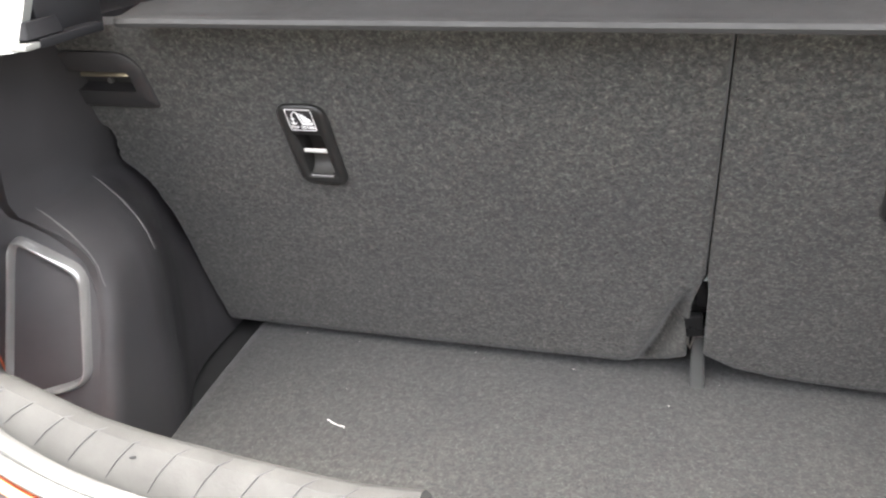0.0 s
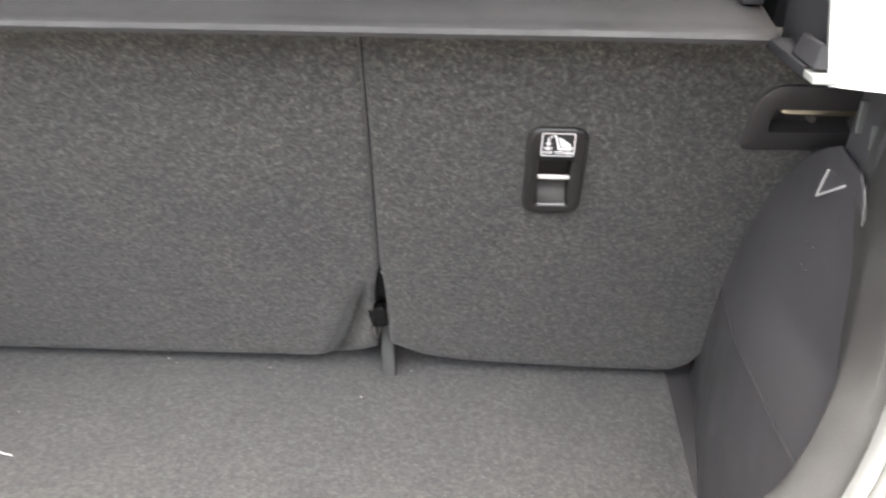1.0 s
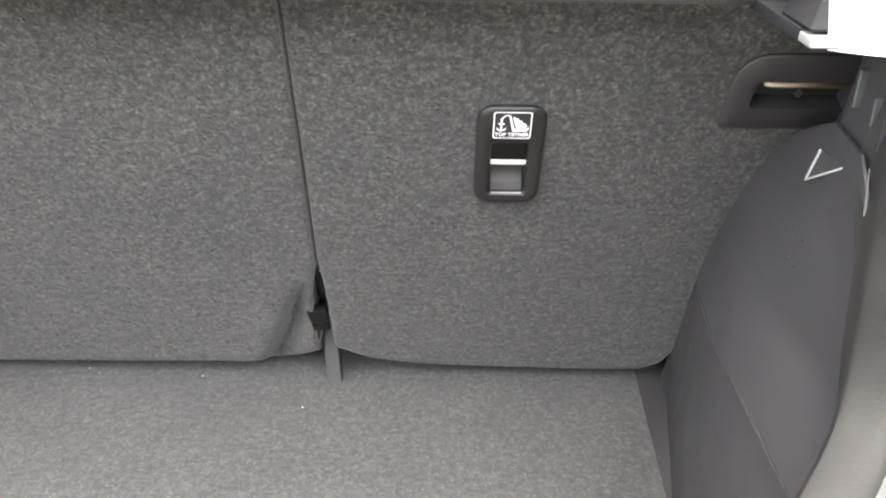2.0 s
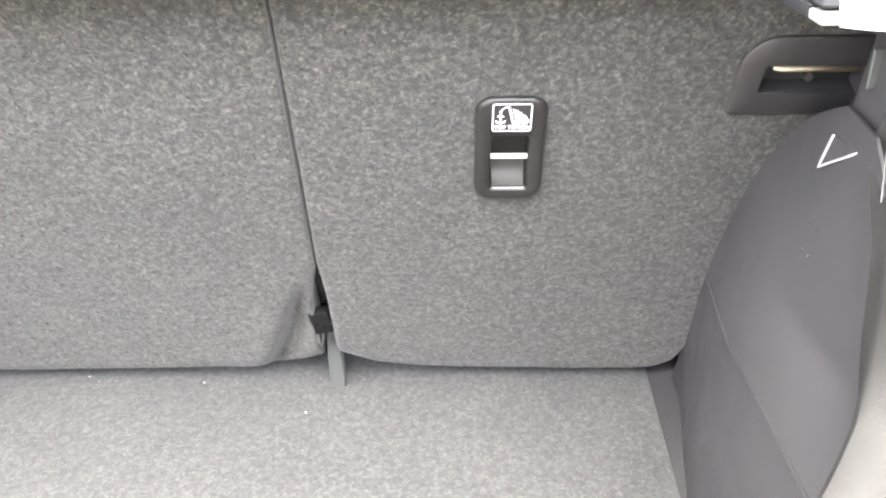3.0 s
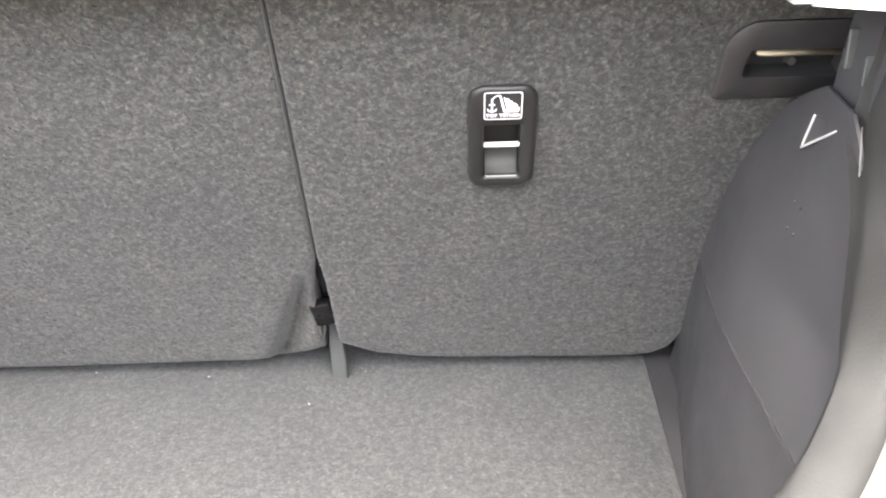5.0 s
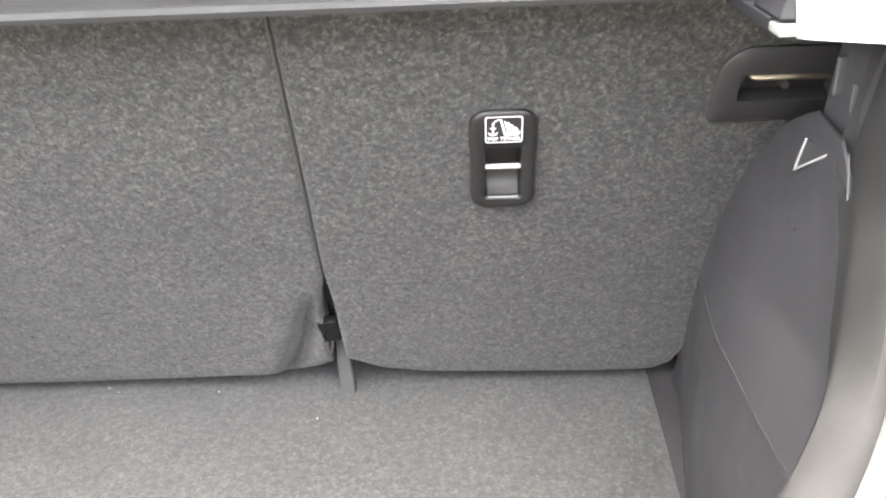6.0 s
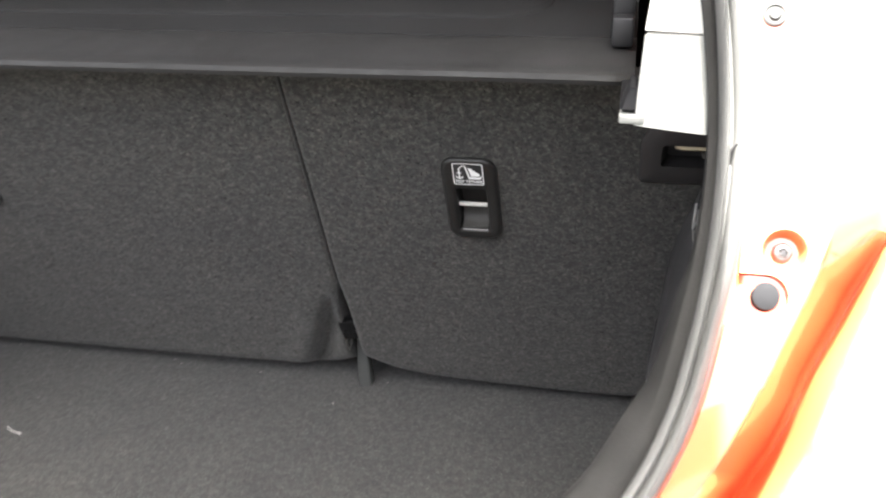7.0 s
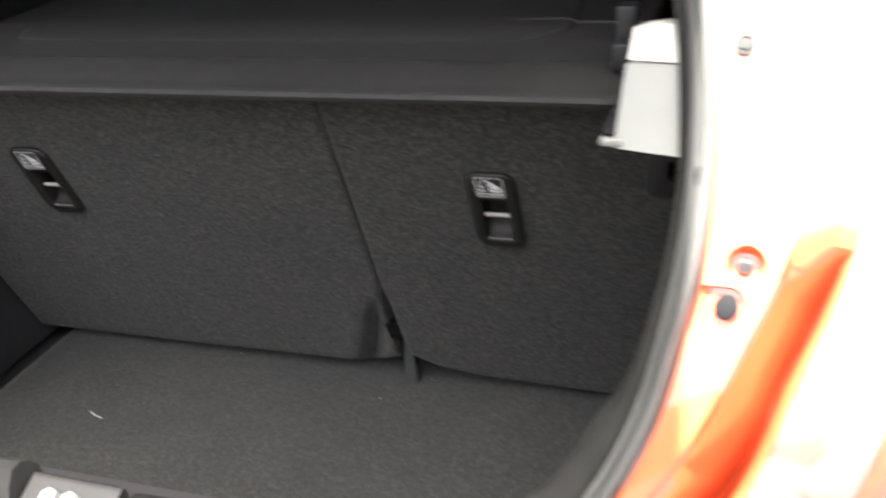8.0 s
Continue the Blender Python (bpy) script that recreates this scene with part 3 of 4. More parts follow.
for y in (-0.205, -0.308):
    line = [Vector(left_wall((0.10 - y) / (0.10 - arch_plane(*left_profile(s))), s)) + Vector((0.0006, 0, 0.0008)) for s in (0.47, 0.505, 0.54, 0.57, 0.60, 0.64, 0.68, 0.715, 0.75, 0.80)]
    part("seam_lip", move(rod(line, 0.0006, 6, [0.5] + [1] * 8 + [0.4]), to_arch), LIP_PALE, arch, "thin pale mould line")


def pocket_loop(inset, y):
    # a leaning four-sided opening in the end of the arch
    corners = [(-0.647, 0.253), (-0.708, 0.304), (-0.716, 0.122), (-0.646, 0.130)]
    c = Vector((sum(p[0] for p in corners) / 4, sum(p[1] for p in corners) / 4))
    pts = []
    for k, p in enumerate(corners):
        q, a, b = Vector(p), Vector(corners[k - 1]), Vector(corners[(k + 1) % 4])
        r = 0.017
        for w in (0, 0.25, 0.5, 0.75, 1):
            pa, pb = q + (a - q).normalized() * r, q + (b - q).normalized() * r
            s = pa.lerp(q, w).lerp(q.lerp(pb, w), w)
            pts.append(s + (c - s).normalized() * inset)
    return [(p.x, y + 0.032 - 0.28 * (0.247 - p.y) - 0.67 * (-0.64 - p.x), p.y) for p in pts]


rim = rings([pocket_loop(a, y) for a, y in ((-0.0030, -0.330), (-0.0026, -0.342), (-0.0012, -0.3480), (0.0012, -0.3505), (0.0034, -0.3500), (0.0052, -0.3475), (0.0066, -0.3430), (0.0074, -0.336), (0.0078, -0.328))])
# Rim plastic is lightened and its coat strengthened to carry the edge highlights.
RIM_HIGHLIGHT = plastic("rim_highlight_plastic", (0.15, 0.147, 0.140), 0.32, depth=0.1, coat=1.0)
RIM_HIGHLIGHT.node_tree.nodes["Principled BSDF"].inputs["Coat IOR"].default_value = 2.2
# Base colour carries a brown tint for the orange paintwork mirrored here.
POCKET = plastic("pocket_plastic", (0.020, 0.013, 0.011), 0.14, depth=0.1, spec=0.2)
part("pocket_rim", move(rim, to_arch), RIM_HIGHLIGHT, arch, "shiny rounded rim of the pocket, paled for its highlights")
part("pocket", move(rings([pocket_loop(0.0070, -0.340), pocket_loop(0.012, -0.315), pocket_loop(0.020, -0.296), pocket_loop(0.026, -0.292)], cap_last=True), to_arch), POCKET, arch, "dark glossy pocket, tinted brown for reflected orange paint")
end = [(-0.637, 0.0), (-0.635, 0.19), (-0.637, 0.228), (-0.649, 0.268), (-0.660, 0.294), (-0.70, 0.322), (-0.715, 0.345), (-0.80, 0.36), (-0.80, 0.0)]
def end_loop(y, shrink):
    return [(x - shrink if x > -0.79 else x, y - 0.28 * (0.247 - z) - 0.67 * (-0.64 - x), z - shrink) for x, z in end]


part("arch_end", move(rings([[(x, -0.30, z) for x, z in end], end_loop(-0.310, 0.002), end_loop(-0.313, 0.006)], cap_last=True), to_arch), TRIM_DARK, arch)
tagged(link("wall_left_rear", box(-0.80, -0.722, -0.46, -0.30, -0.02, 0.52, 0.004), TRIM_DARK), "dark plastic side of the boot by the opening", "wall", kind="structure")


# ---- seat backs ----
def arch_side(z):
    """Where the wheel arch meets the seat back at each height."""
    y, v = seat_y(z), 0.0
    while v < 1 and left_profile(v)[1] < z:
        v += 0.01
    return left_wall((0.10 - y) / (0.10 - arch_plane(*left_profile(v))), v)[0]


def seat_back(x0, x1, bottom, fold_at, holes, label):
    ob = thing("rear_seat", label, "rear seat", "rear seat backs", at=((x0 + x1) / 2, seat_y(0.02), 0.015))
    to = Matrix.Translation((-(x0 + x1) / 2, -seat_y(0.02), -0.015))
    nu, nv = 150, 80
    top = 0.505

    def depth(x, z):
        e = min(x - x0, x1 - x)
        edge = max(0, 1 - e / 0.005)
        low = max(0, 1 - (z - bottom(x)) / 0.026)
        push = 0.0035 * edge ** 2 + 0.023 * low ** 2.2
        soft = 0.0015 * noise.noise((x * 4, z * 4, 2.0)) + 0.0006 * noise.noise((x * 16, z * 16, 7))
        dent = 0.0
        if fold_at is not None:
            # the slack corner folds inwards beside the hinge
            a, b = Vector((-0.007, 0.166)), Vector((-0.052, 0.056))
            line = (b - a).normalized()
            p = Vector((x, z)) - a
            k = p.dot(line) / (b - a).length
            d = p.x * -line.y + p.y * line.x
            ends = max(0, min(1, (k + 0.12) / 0.5)) * max(0, min(1, (z - bottom(x) + 0.002) / 0.024))
            if d < 0:
                # a soft bulge, then a steep drop into the valley
                drop = max(0.0, min(1.0, 1 + d / 0.017))
                dent = (0.025 * drop * drop * (3 - 2 * drop) - 0.004 * math.exp(-((d + 0.030) / 0.018) ** 2)) * ends
            else:
                dent = (0.006 + 0.019 * max(0.0, 1 - d / 0.032) ** 1.3) * ends
        return push + soft + dent

    def front(u, v):
        x = x0 + (x1 - x0) * (0.5 - 0.5 * math.cos(math.pi * u)) * 0.35 + (x1 - x0) * u * 0.65
        z = bottom(x) + (top - bottom(x)) * (v ** 1.15)
        y = seat_y(z) + depth(x, z)
        # the edges part below, beside the hinge
        near = max(0, 1 - min(abs(x - 0.0035), 0.05) / 0.05)
        if fold_at is not None:
            # the outer edge keeps a narrow gap to the wheel arch
            x += max(0, arch_side(z) + 0.007 - x0) * max(0, 1 - (x - x0) / 0.2) * max(0, min(1, (0.39 - z) / 0.02))
            x -= near * lerp([(0.04, 0.0125), (0.10, 0.0135), (0.145, 0.0125), (0.175, 0.007), (0.208, 0.0)], z)
        else:
            x += near * lerp([(0.05, 0.0065), (0.12, 0.005), (0.17, 0.004), (0.208, 0.0)], z)
        x += 0.027 * (z - 0.204) * max(0, 1 - abs(x) / 0.2)
        return (x, y, z)

    def rear(u, v):
        x, y, z = front(u, v)
        return (x, seat_y(z) + 0.05, max(z, 0.05))

    bm = slab(nu, nv, front, rear)
    gone = []
    for f in bm.faces:
        c = f.calc_center_median()
        if c.y < seat_y(c.z) + 0.02 and any(a < c.x < b and lo < c.z < hi for a, b, lo, hi in holes):
            gone.append(f)
    bmesh.ops.delete(bm, geom=gone, context="FACES")
    loose = fibres(bm, int(11500 * (x1 - x0)), 11 if fold_at is None else 12, lambda c, n: c.y < seat_y(c.z) + 0.018 and abs(n.y) > 0.6)
    back_ = part("carpet_back", move(bm, to), SEAT_CARPET, ob)
    tagged(part("felt_nap", move(loose, to), FIBRE, back_, smooth=False), kind="stuff")
    return ob, to


def left_bottom(x):
    return lerp([(-0.74, 0.004), (-0.50, 0.004), (-0.25, 0.007), (-0.11, 0.010), (-0.06, 0.015), (-0.03, 0.023), (0.01, 0.035)], x)


def right_bottom(x):
    return lerp([(0.0, 0.045), (0.02, 0.035), (0.05, 0.021), (0.10, 0.011), (0.15, 0.007), (0.285, 0.003), (0.350, 0.003), (0.375, 0.006), (0.392, 0.018), (0.404, 0.05), (0.414, 0.11), (0.47, 0.30)], x)


seat_l, to_l = seat_back(-0.735, 0.0025, left_bottom, 0.0, [(-0.4300 - 0.021, -0.4300 + 0.021, 0.316, 0.402), (-0.745, -0.618, 0.416, 0.460)], "wide rear seat back in grey heathered carpet, slack lower corner")
seat_r, to_r = seat_back(0.0042, 0.470, right_bottom, None, [(0.1885 - 0.021, 0.1885 + 0.021, 0.312, 0.398), (0.371, 0.48, 0.403, 0.449)], "narrow rear seat back in grey heathered carpet")


hem = [Vector((0.0014 + 0.027 * (z - 0.204), seat_y(z) + 0.0022, z)) for z in (0.505, 0.44, 0.37, 0.30, 0.24, 0.212)]
part("hem", move(rod(hem, 0.0012, 8, [1, 1, 1, 1, 1, 0.5]), to_l), HEM, seat_l, "plain grey stitched hem")


def strip_text(body, size):
    cu = bpy.data.curves.new("words", "FONT")
    cu.body, cu.size, cu.extrude, cu.resolution_u = body, size, 0.00015, 2
    cu.align_x, cu.align_y, cu.space_character = "CENTER", "CENTER", 1.05
    cu.offset = 0.00012
    tmp = new("words", cu)
    me = bpy.data.meshes.new_from_object(tmp.evaluated_get(bpy.context.evaluated_depsgraph_get()))
    bm = bmesh.new()
    bm.from_mesh(me)
    bpy.data.objects.remove(tmp)
    bpy.data.curves.remove(cu)
    bpy.data.meshes.remove(me)
    return move(bm, pose(0, 0, 0, 90, 0, 0))


def flat(points, y, thick):
    """A thin plate with the outline points in x and z, its face at y."""
    bm = bmesh.new()
    a, b = [bm.verts.new((x, y, z)) for x, z in points], [bm.verts.new((x, y + thick, z)) for x, z in points]
    bm.faces.new(a)
    bm.faces.new(b)
    n = len(points)
    for k in range(n):
        bm.faces.new((a[k], a[(k + 1) % n], b[(k + 1) % n], b[k]))
    return bm


def tether(seat, to, xc, up=0.0):
    """The moulded anchor pocket with its bar and its sticker, on the seat's rear face round (xc, 0.36)."""
    at = Matrix.Translation((xc, 0, up))

    def put(name, bm, mat, parent, label="", **kw):
        return part(name, move(on_seat(move(bm, at)), to), mat, parent, label, **kw)

    def loop(x0, x1, z0, z1, r, y, top=None):
        return [(x, y, z) for x, z in outline(x0, x1, z0, z1, r, 5, top)]

    body = rings([loop(-0.0293, 0.0293, 0.3013, 0.4115, 0.015, 0.004), loop(-0.0291, 0.0291, 0.3015, 0.4113, 0.015, -0.0025), loop(-0.0280, 0.0280, 0.3026, 0.4102, 0.0147, -0.0052), loop(-0.0262, 0.0262, 0.3044, 0.4084, 0.0137, -0.0068),
                  loop(-0.0240, 0.0240, 0.306, 0.4062, 0.0125, -0.0072), loop(-0.0178, 0.0178, 0.3130, 0.3735, 0.0035, -0.0066), loop(-0.0160, 0.0160, 0.3152, 0.3722, 0.003, -0.0040),
                  loop(-0.0157, 0.0157, 0.3172, 0.3717, 0.003, 0.001), loop(-0.0156, 0.0156, 0.3205, 0.3713, 0.003, 0.008), loop(-0.0152, 0.0152, 0.3275, 0.371, 0.003, 0.0155), loop(-0.0148, 0.0148, 0.342, 0.370, 0.003, 0.021)], cap_last=True)
    body = put("tether_anchor", body, HOUSING, seat, "black plastic tether anchor pocket", angle=50)
    # Same plastic as the housing, lightened where sky light falls on the slope.
    slope = [(-0.0030, 0.3168), (0.0010, 0.3186), (0.0080, 0.3222), (0.0150, 0.3295), (0.0195, 0.3420)]
    put("pocket_slope", slab(6, 4, lambda u, v: ((u - 0.5) * (0.0266 + 0.0030 * v), slope[round(4 * v)][0] - 0.0008, slope[round(4 * v)][1] + 0.0006), lambda u, v: ((u - 0.5) * (0.0266 + 0.0030 * v), slope[round(4 * v)][0] + 0.0006, slope[round(4 * v)][1] - 0.0004)),
        SLOPE_LIT, body, "sloping floor of the pocket, paler for the sky light on it")
    put("pocket_lip", rod([(-0.0135, -0.0052, 0.3158), (-0.0125, -0.0054, 0.3150), (0.0125, -0.0054, 0.3150), (0.0135, -0.0052, 0.3158)], 0.0009, 6), EDGE_PALE, body, "pale lower lip")
    bar = box(-0.0165, 0.0165, 0.0010, 0.0062, 0.3450, 0.3500, 0.0014)
    put("anchor_bar", bar, BAR_PAINT, body, "bright metal bar")
    put("sticker", flat(outline(-0.0160, 0.0160, 0.3787, 0.4065, 0.0022, 3), -0.0076, 0.0012), BLACK_INK, body, "black sticker with white border and words", smooth=False)
    frame_ = rings([[(x, -0.0080, z) for x, z in outline(-0.0157, 0.0157, 0.3790, 0.4062, 0.0022, 3)], [(x, -0.0080, z) for x, z in outline(-0.0148, 0.0148, 0.3799, 0.4053, 0.0016, 3)]])
    put("sticker_border", frame_, WHITE_INK, body, smooth=False)
    words = move(strip_text("TOP TETHER", 0.0047), Matrix.Translation((0, -0.0080, 0.3830)))
    put("sticker_words", words, WHITE_INK, body, smooth=False)
    sym = bmesh.new()
    y = -0.0080
    # anchor: ring, shank, stock and curved arms
    for pts in ([(-0.0098, 0.3945), (-0.0084, 0.3945), (-0.0084, 0.3852), (-0.0098, 0.3852)], [(-0.0116, 0.3920), (-0.0066, 0.3920), (-0.0066, 0.3908), (-0.0116, 0.3908)],
                [(-0.0132, 0.3878), (-0.0122, 0.3870), (-0.0108, 0.3856), (-0.0091, 0.3851), (-0.0074, 0.3856), (-0.0060, 0.3870), (-0.0050, 0.3878), (-0.0058, 0.3850), (-0.0091, 0.3836), (-0.0124, 0.3850)],
                [(-0.0100, 0.3968), (-0.0082, 0.3968), (-0.0082, 0.3950), (-0.0100, 0.3950)],
                # strap from the anchor up to the seat
                [(-0.0092, 0.3970), (-0.0076, 0.3992), (-0.0050, 0.4008), (-0.0022, 0.4006), (-0.0022, 0.3998), (-0.0048, 0.3998), (-0.0068, 0.3986), (-0.0084, 0.3966)],
                # seat back and cushion
                [(-0.0034, 0.4004), (-0.0018, 0.4004), (0.0016, 0.3866), (0.0118, 0.3866), (0.0136, 0.3888), (0.0136, 0.3862), (0.0122, 0.3838), (0.0004, 0.3838)],
                # the child seat's stepped shell
                [(0.0000, 0.3990), (0.0030, 0.3968), (0.0040, 0.3976), (0.0058, 0.3944), (0.0070, 0.3952), (0.0086, 0.3922), (0.0100, 0.3926), (0.0124, 0.3892), (0.0108, 0.3876), (0.0030, 0.3876)]):
        add(sym, flat(pts, y, 0.0003))
    move(sym, Matrix.Translation((0, 0, 0.0026)))
    put("sticker_symbol", sym, WHITE_INK, body, smooth=False)


tether(seat_l, to_l, -0.4300, 0.004)
tether(seat_r, to_r, 0.1885)


def latch_cover(seat, to, s, edge, up):
    """The dark plastic surround of the seat's lock; s: +1 where it opens towards plus x."""
    def loop(a, b, z0, z1, r, y, top):
        x0, x1 = sorted((edge + s * a, edge + s * b))
        return [(x, y, z + up) for x, z in outline(x0, x1, z0, z1, r, 5, top)]
    bm = rings([loop(0, 0.118, 0.391, 0.462, 0.006, 0.003, 0.026), loop(0.0005, 0.117, 0.3915, 0.4615, 0.006, -0.003, 0.026), loop(0.003, 0.115, 0.394, 0.459, 0.005, -0.005, 0.024),
                loop(0.020, 0.110, 0.412, 0.437, 0.003, -0.0045, 0.004), loop(0.022, 0.108, 0.414, 0.436, 0.003, 0.004, 0.004), loop(0.026, 0.106, 0.418, 0.435, 0.003, 0.017, 0.004)], cap_last=True)
    return part("latch_cover", move(on_seat(bm), to), COVER, seat, "dark plastic lock surround", angle=50)


latch_cover(seat_r, to_r, 1, 0.357, 0.0)
latch_cover(seat_l, to_l, -1, -0.604, 0.012)
for s, xa, xb, zc in ((1, 0.392, 0.470, 0.4305), (-1, -0.642, -0.735, 0.441)):
    st = thing("seat_striker", "brassy metal seat lock striker in its slot", "striker", "seat lock strikers", at=(xb, -0.170, zc))
    to = Matrix.Translation((-xb, 0.170, -zc))
    part("striker_bar", move(rod([(xb, -0.186, zc), (xa + s * 0.004, -0.186, zc), (xa, -0.184, zc), (xa, -0.165, zc)], 0.0033, 8), to), BRASSY, st)
    part("striker_bolt", move(rod([(xa + s * 0.026, -0.184, zc - 0.008), (xa + s * 0.026, -0.160, zc - 0.008)], 0.0034, 10), to), STEEL, st)

# hinge between the seat backs
BACK = 0.008                        # the post stands this far behind the seats' lower edge
hinge = thing("hinge_post", "grey plastic hinge post with a black bracket", "hinge", at=(0.0, 0.0, 0.0))
def post_loop(x0, x1, y0, y1, z):
    return [(x - 0.002, y + BACK, z) for x, y in outline(x0, x1, y0, y1, 0.0022, 3)]


part("post", rings([post_loop(-0.0046, 0.0138, -0.010, 0.010, -0.003), post_loop(-0.0052, 0.0128, -0.009, 0.010, 0.012), post_loop(-0.0058, 0.0114, -0.008, 0.009, 0.036), post_loop(-0.0058, 0.0104, -0.0075, 0.0085, 0.050),
                    post_loop(-0.0056, 0.0094, -0.007, 0.008, 0.062), post_loop(-0.0054, 0.0086, -0.0065, 0.0075, 0.072), post_loop(-0.0044, 0.0074, -0.0055, 0.0065, 0.0745)], cap_first=True, cap_last=True), GREY_POST, hinge)
part("post_cap", box(-0.0055, 0.0050, 0.0025, 0.0135, 0.0735, 0.0765, 0.0010), EDGE_PALE, hinge, "pale plastic cap")
part("bracket", move(box(-0.0115, 0.0105, -0.006, 0.006, -0.017, 0.017, 0.0012), pose(-0.006, -0.024, 0.107, 20, -9, 0)), JET, hinge)
part("bracket_arm", move(box(-0.007, 0.007, -0.006, 0.006, -0.03, 0.045, 0.002), pose(-0.001, -0.028, 0.160, 24, -6, 0)), BLACK, hinge)
part("clip", rod([(-0.013, -0.022, 0.088), (-0.0125, -0.022, 0.078), (-0.010, -0.020, 0.070), (-0.007, -0.020, 0.080), (-0.006, -0.022, 0.088)], 0.0016, 6), STEEL, hinge, "bare metal spring clip")
part("tab", move(flat([(-0.0050, -0.012), (0.0040, -0.013), (0.0040, 0.013)], -0.0015, 0.003), pose(0.0058, -0.060, 0.194, 26, 0, 0)), PALE_TAB, hinge, "pale plastic tab in the gap")
part("cross_tube", rod([(-0.72, 0.03, 0.11), (0.45, 0.03, 0.11)], 0.012, 8), BLACK, hinge)


# ---- parcel shelf ----
SHELF_L, SHELF_R = MID - 0.462, MID + 0.462
shelf = thing("parcel_shelf", "dark parcel shelf with a raised rounded rear lip", "parcel shelf", at=(MID, 0, 0.52))
to_shelf = Matrix.Translation((-MID, 0.03, -0.5235))
lip_profile = [(-0.298, 0.5165), (-0.310, 0.5150), (-0.3165, 0.5165), (-0.3185, 0.5205), (-0.3165, 0.5245), (-0.311, 0.5265), (-0.304, 0.5260), (-0.290, 0.5285), (-0.265, 0.5335), (-0.240, 0.5370),
               (-0.226, 0.5375), (-0.219, 0.5355), (-0.214, 0.5290), (-0.210, 0.5265)]


def lip(u, v):
    k = v * (len(lip_profile) - 1)
    i = min(int(k), len(lip_profile) - 2)
    y, z = [lip_profile[i][j] + (lip_profile[i + 1][j] - lip_profile[i][j]) * (k - i) for j in (0, 1)]
    x = SHELF_L + (SHELF_R - SHELF_L) * u
    end = max(0, 1 - min(u, 1 - u) / 0.03)
    return (x, y + 0.012 * end ** 2, z - 0.002 * end + 0.0008 * noise.noise((x * 6, y * 10, 3)))


part("rear_lip", move(grid(80, len(lip_profile) - 1, lip), to_shelf), SHELF_LIP, shelf, "dark grey textured lip with a worn pale edge")
part("underside", move(box(SHELF_L + 0.004, SHELF_R - 0.004, -0.292, 0.60, 0.5135, 0.5205, 0.002), to_shelf), SHELF_FELT, shelf)
# tray: sunken middle with rounded corners and side rails
TRAY_R, TRAY_L = MID + 0.385, MID - 0.385


def rect(x0, x1, y0, y1, r, z):
    return [(x, y, z) for x, y in outline(x0, x1, y0, y1, r, 6)]


def tray_rect(grow, y0, z):
    """The tray's outline: wide round corners, narrower towards the seats."""
    pts = rect(TRAY_L - grow, TRAY_R + grow, y0, 0.80 + grow, 0.075, z)
    return [(MID + (x - MID) * (1 - 0.20 * (y + 0.21)), y, z) for x, y, z in pts]


rails = rings([rect(SHELF_L, SHELF_R, -0.218, 0.85, 0.002, 0.517), rect(SHELF_L, SHELF_R, -0.218, 0.85, 0.002, 0.5345), rect(SHELF_L + 0.004, SHELF_R - 0.004, -0.2175, 0.848, 0.004, 0.5365)], cap_last=True)
RISE = Matrix(((1, 0, 0, 0), (0, 1, 0, 0), (0, 0.09, 1, 0.09 * 0.218), (0, 0, 0, 1)))    # the tray climbs towards the seats
move(rails, RISE)
tray = part("tray", move(rails, to_shelf), SHELF_FELT, shelf, "black felt tray of the shelf", angle=15)
mat_ = move(rings([tray_rect(0.0, -0.160, 0.5360), tray_rect(-0.0015, -0.1585, 0.5385), tray_rect(-0.006, -0.154, 0.5400), tray_rect(-0.014, -0.146, 0.5404)], cap_last=True), RISE)
part("tray_mat", move(mat_, to_shelf), SHELF_FELT, tray, angle=8)
for s in (-1, 1):
    for y0, w, h in ((-0.262, 0.024, 0.026), (-0.236, 0.030, 0.056), (-0.203, 0.016, 0.034), (-0.165, 0.026, 0.022)):
        x0, x1 = sorted((MID + s * 0.440, MID + s * 0.459))
        part("pivot_block", move(box(x0, x1, y0, y0 + w, 0.536, 0.536 + h, 0.003), to_shelf), BLACK, shelf)


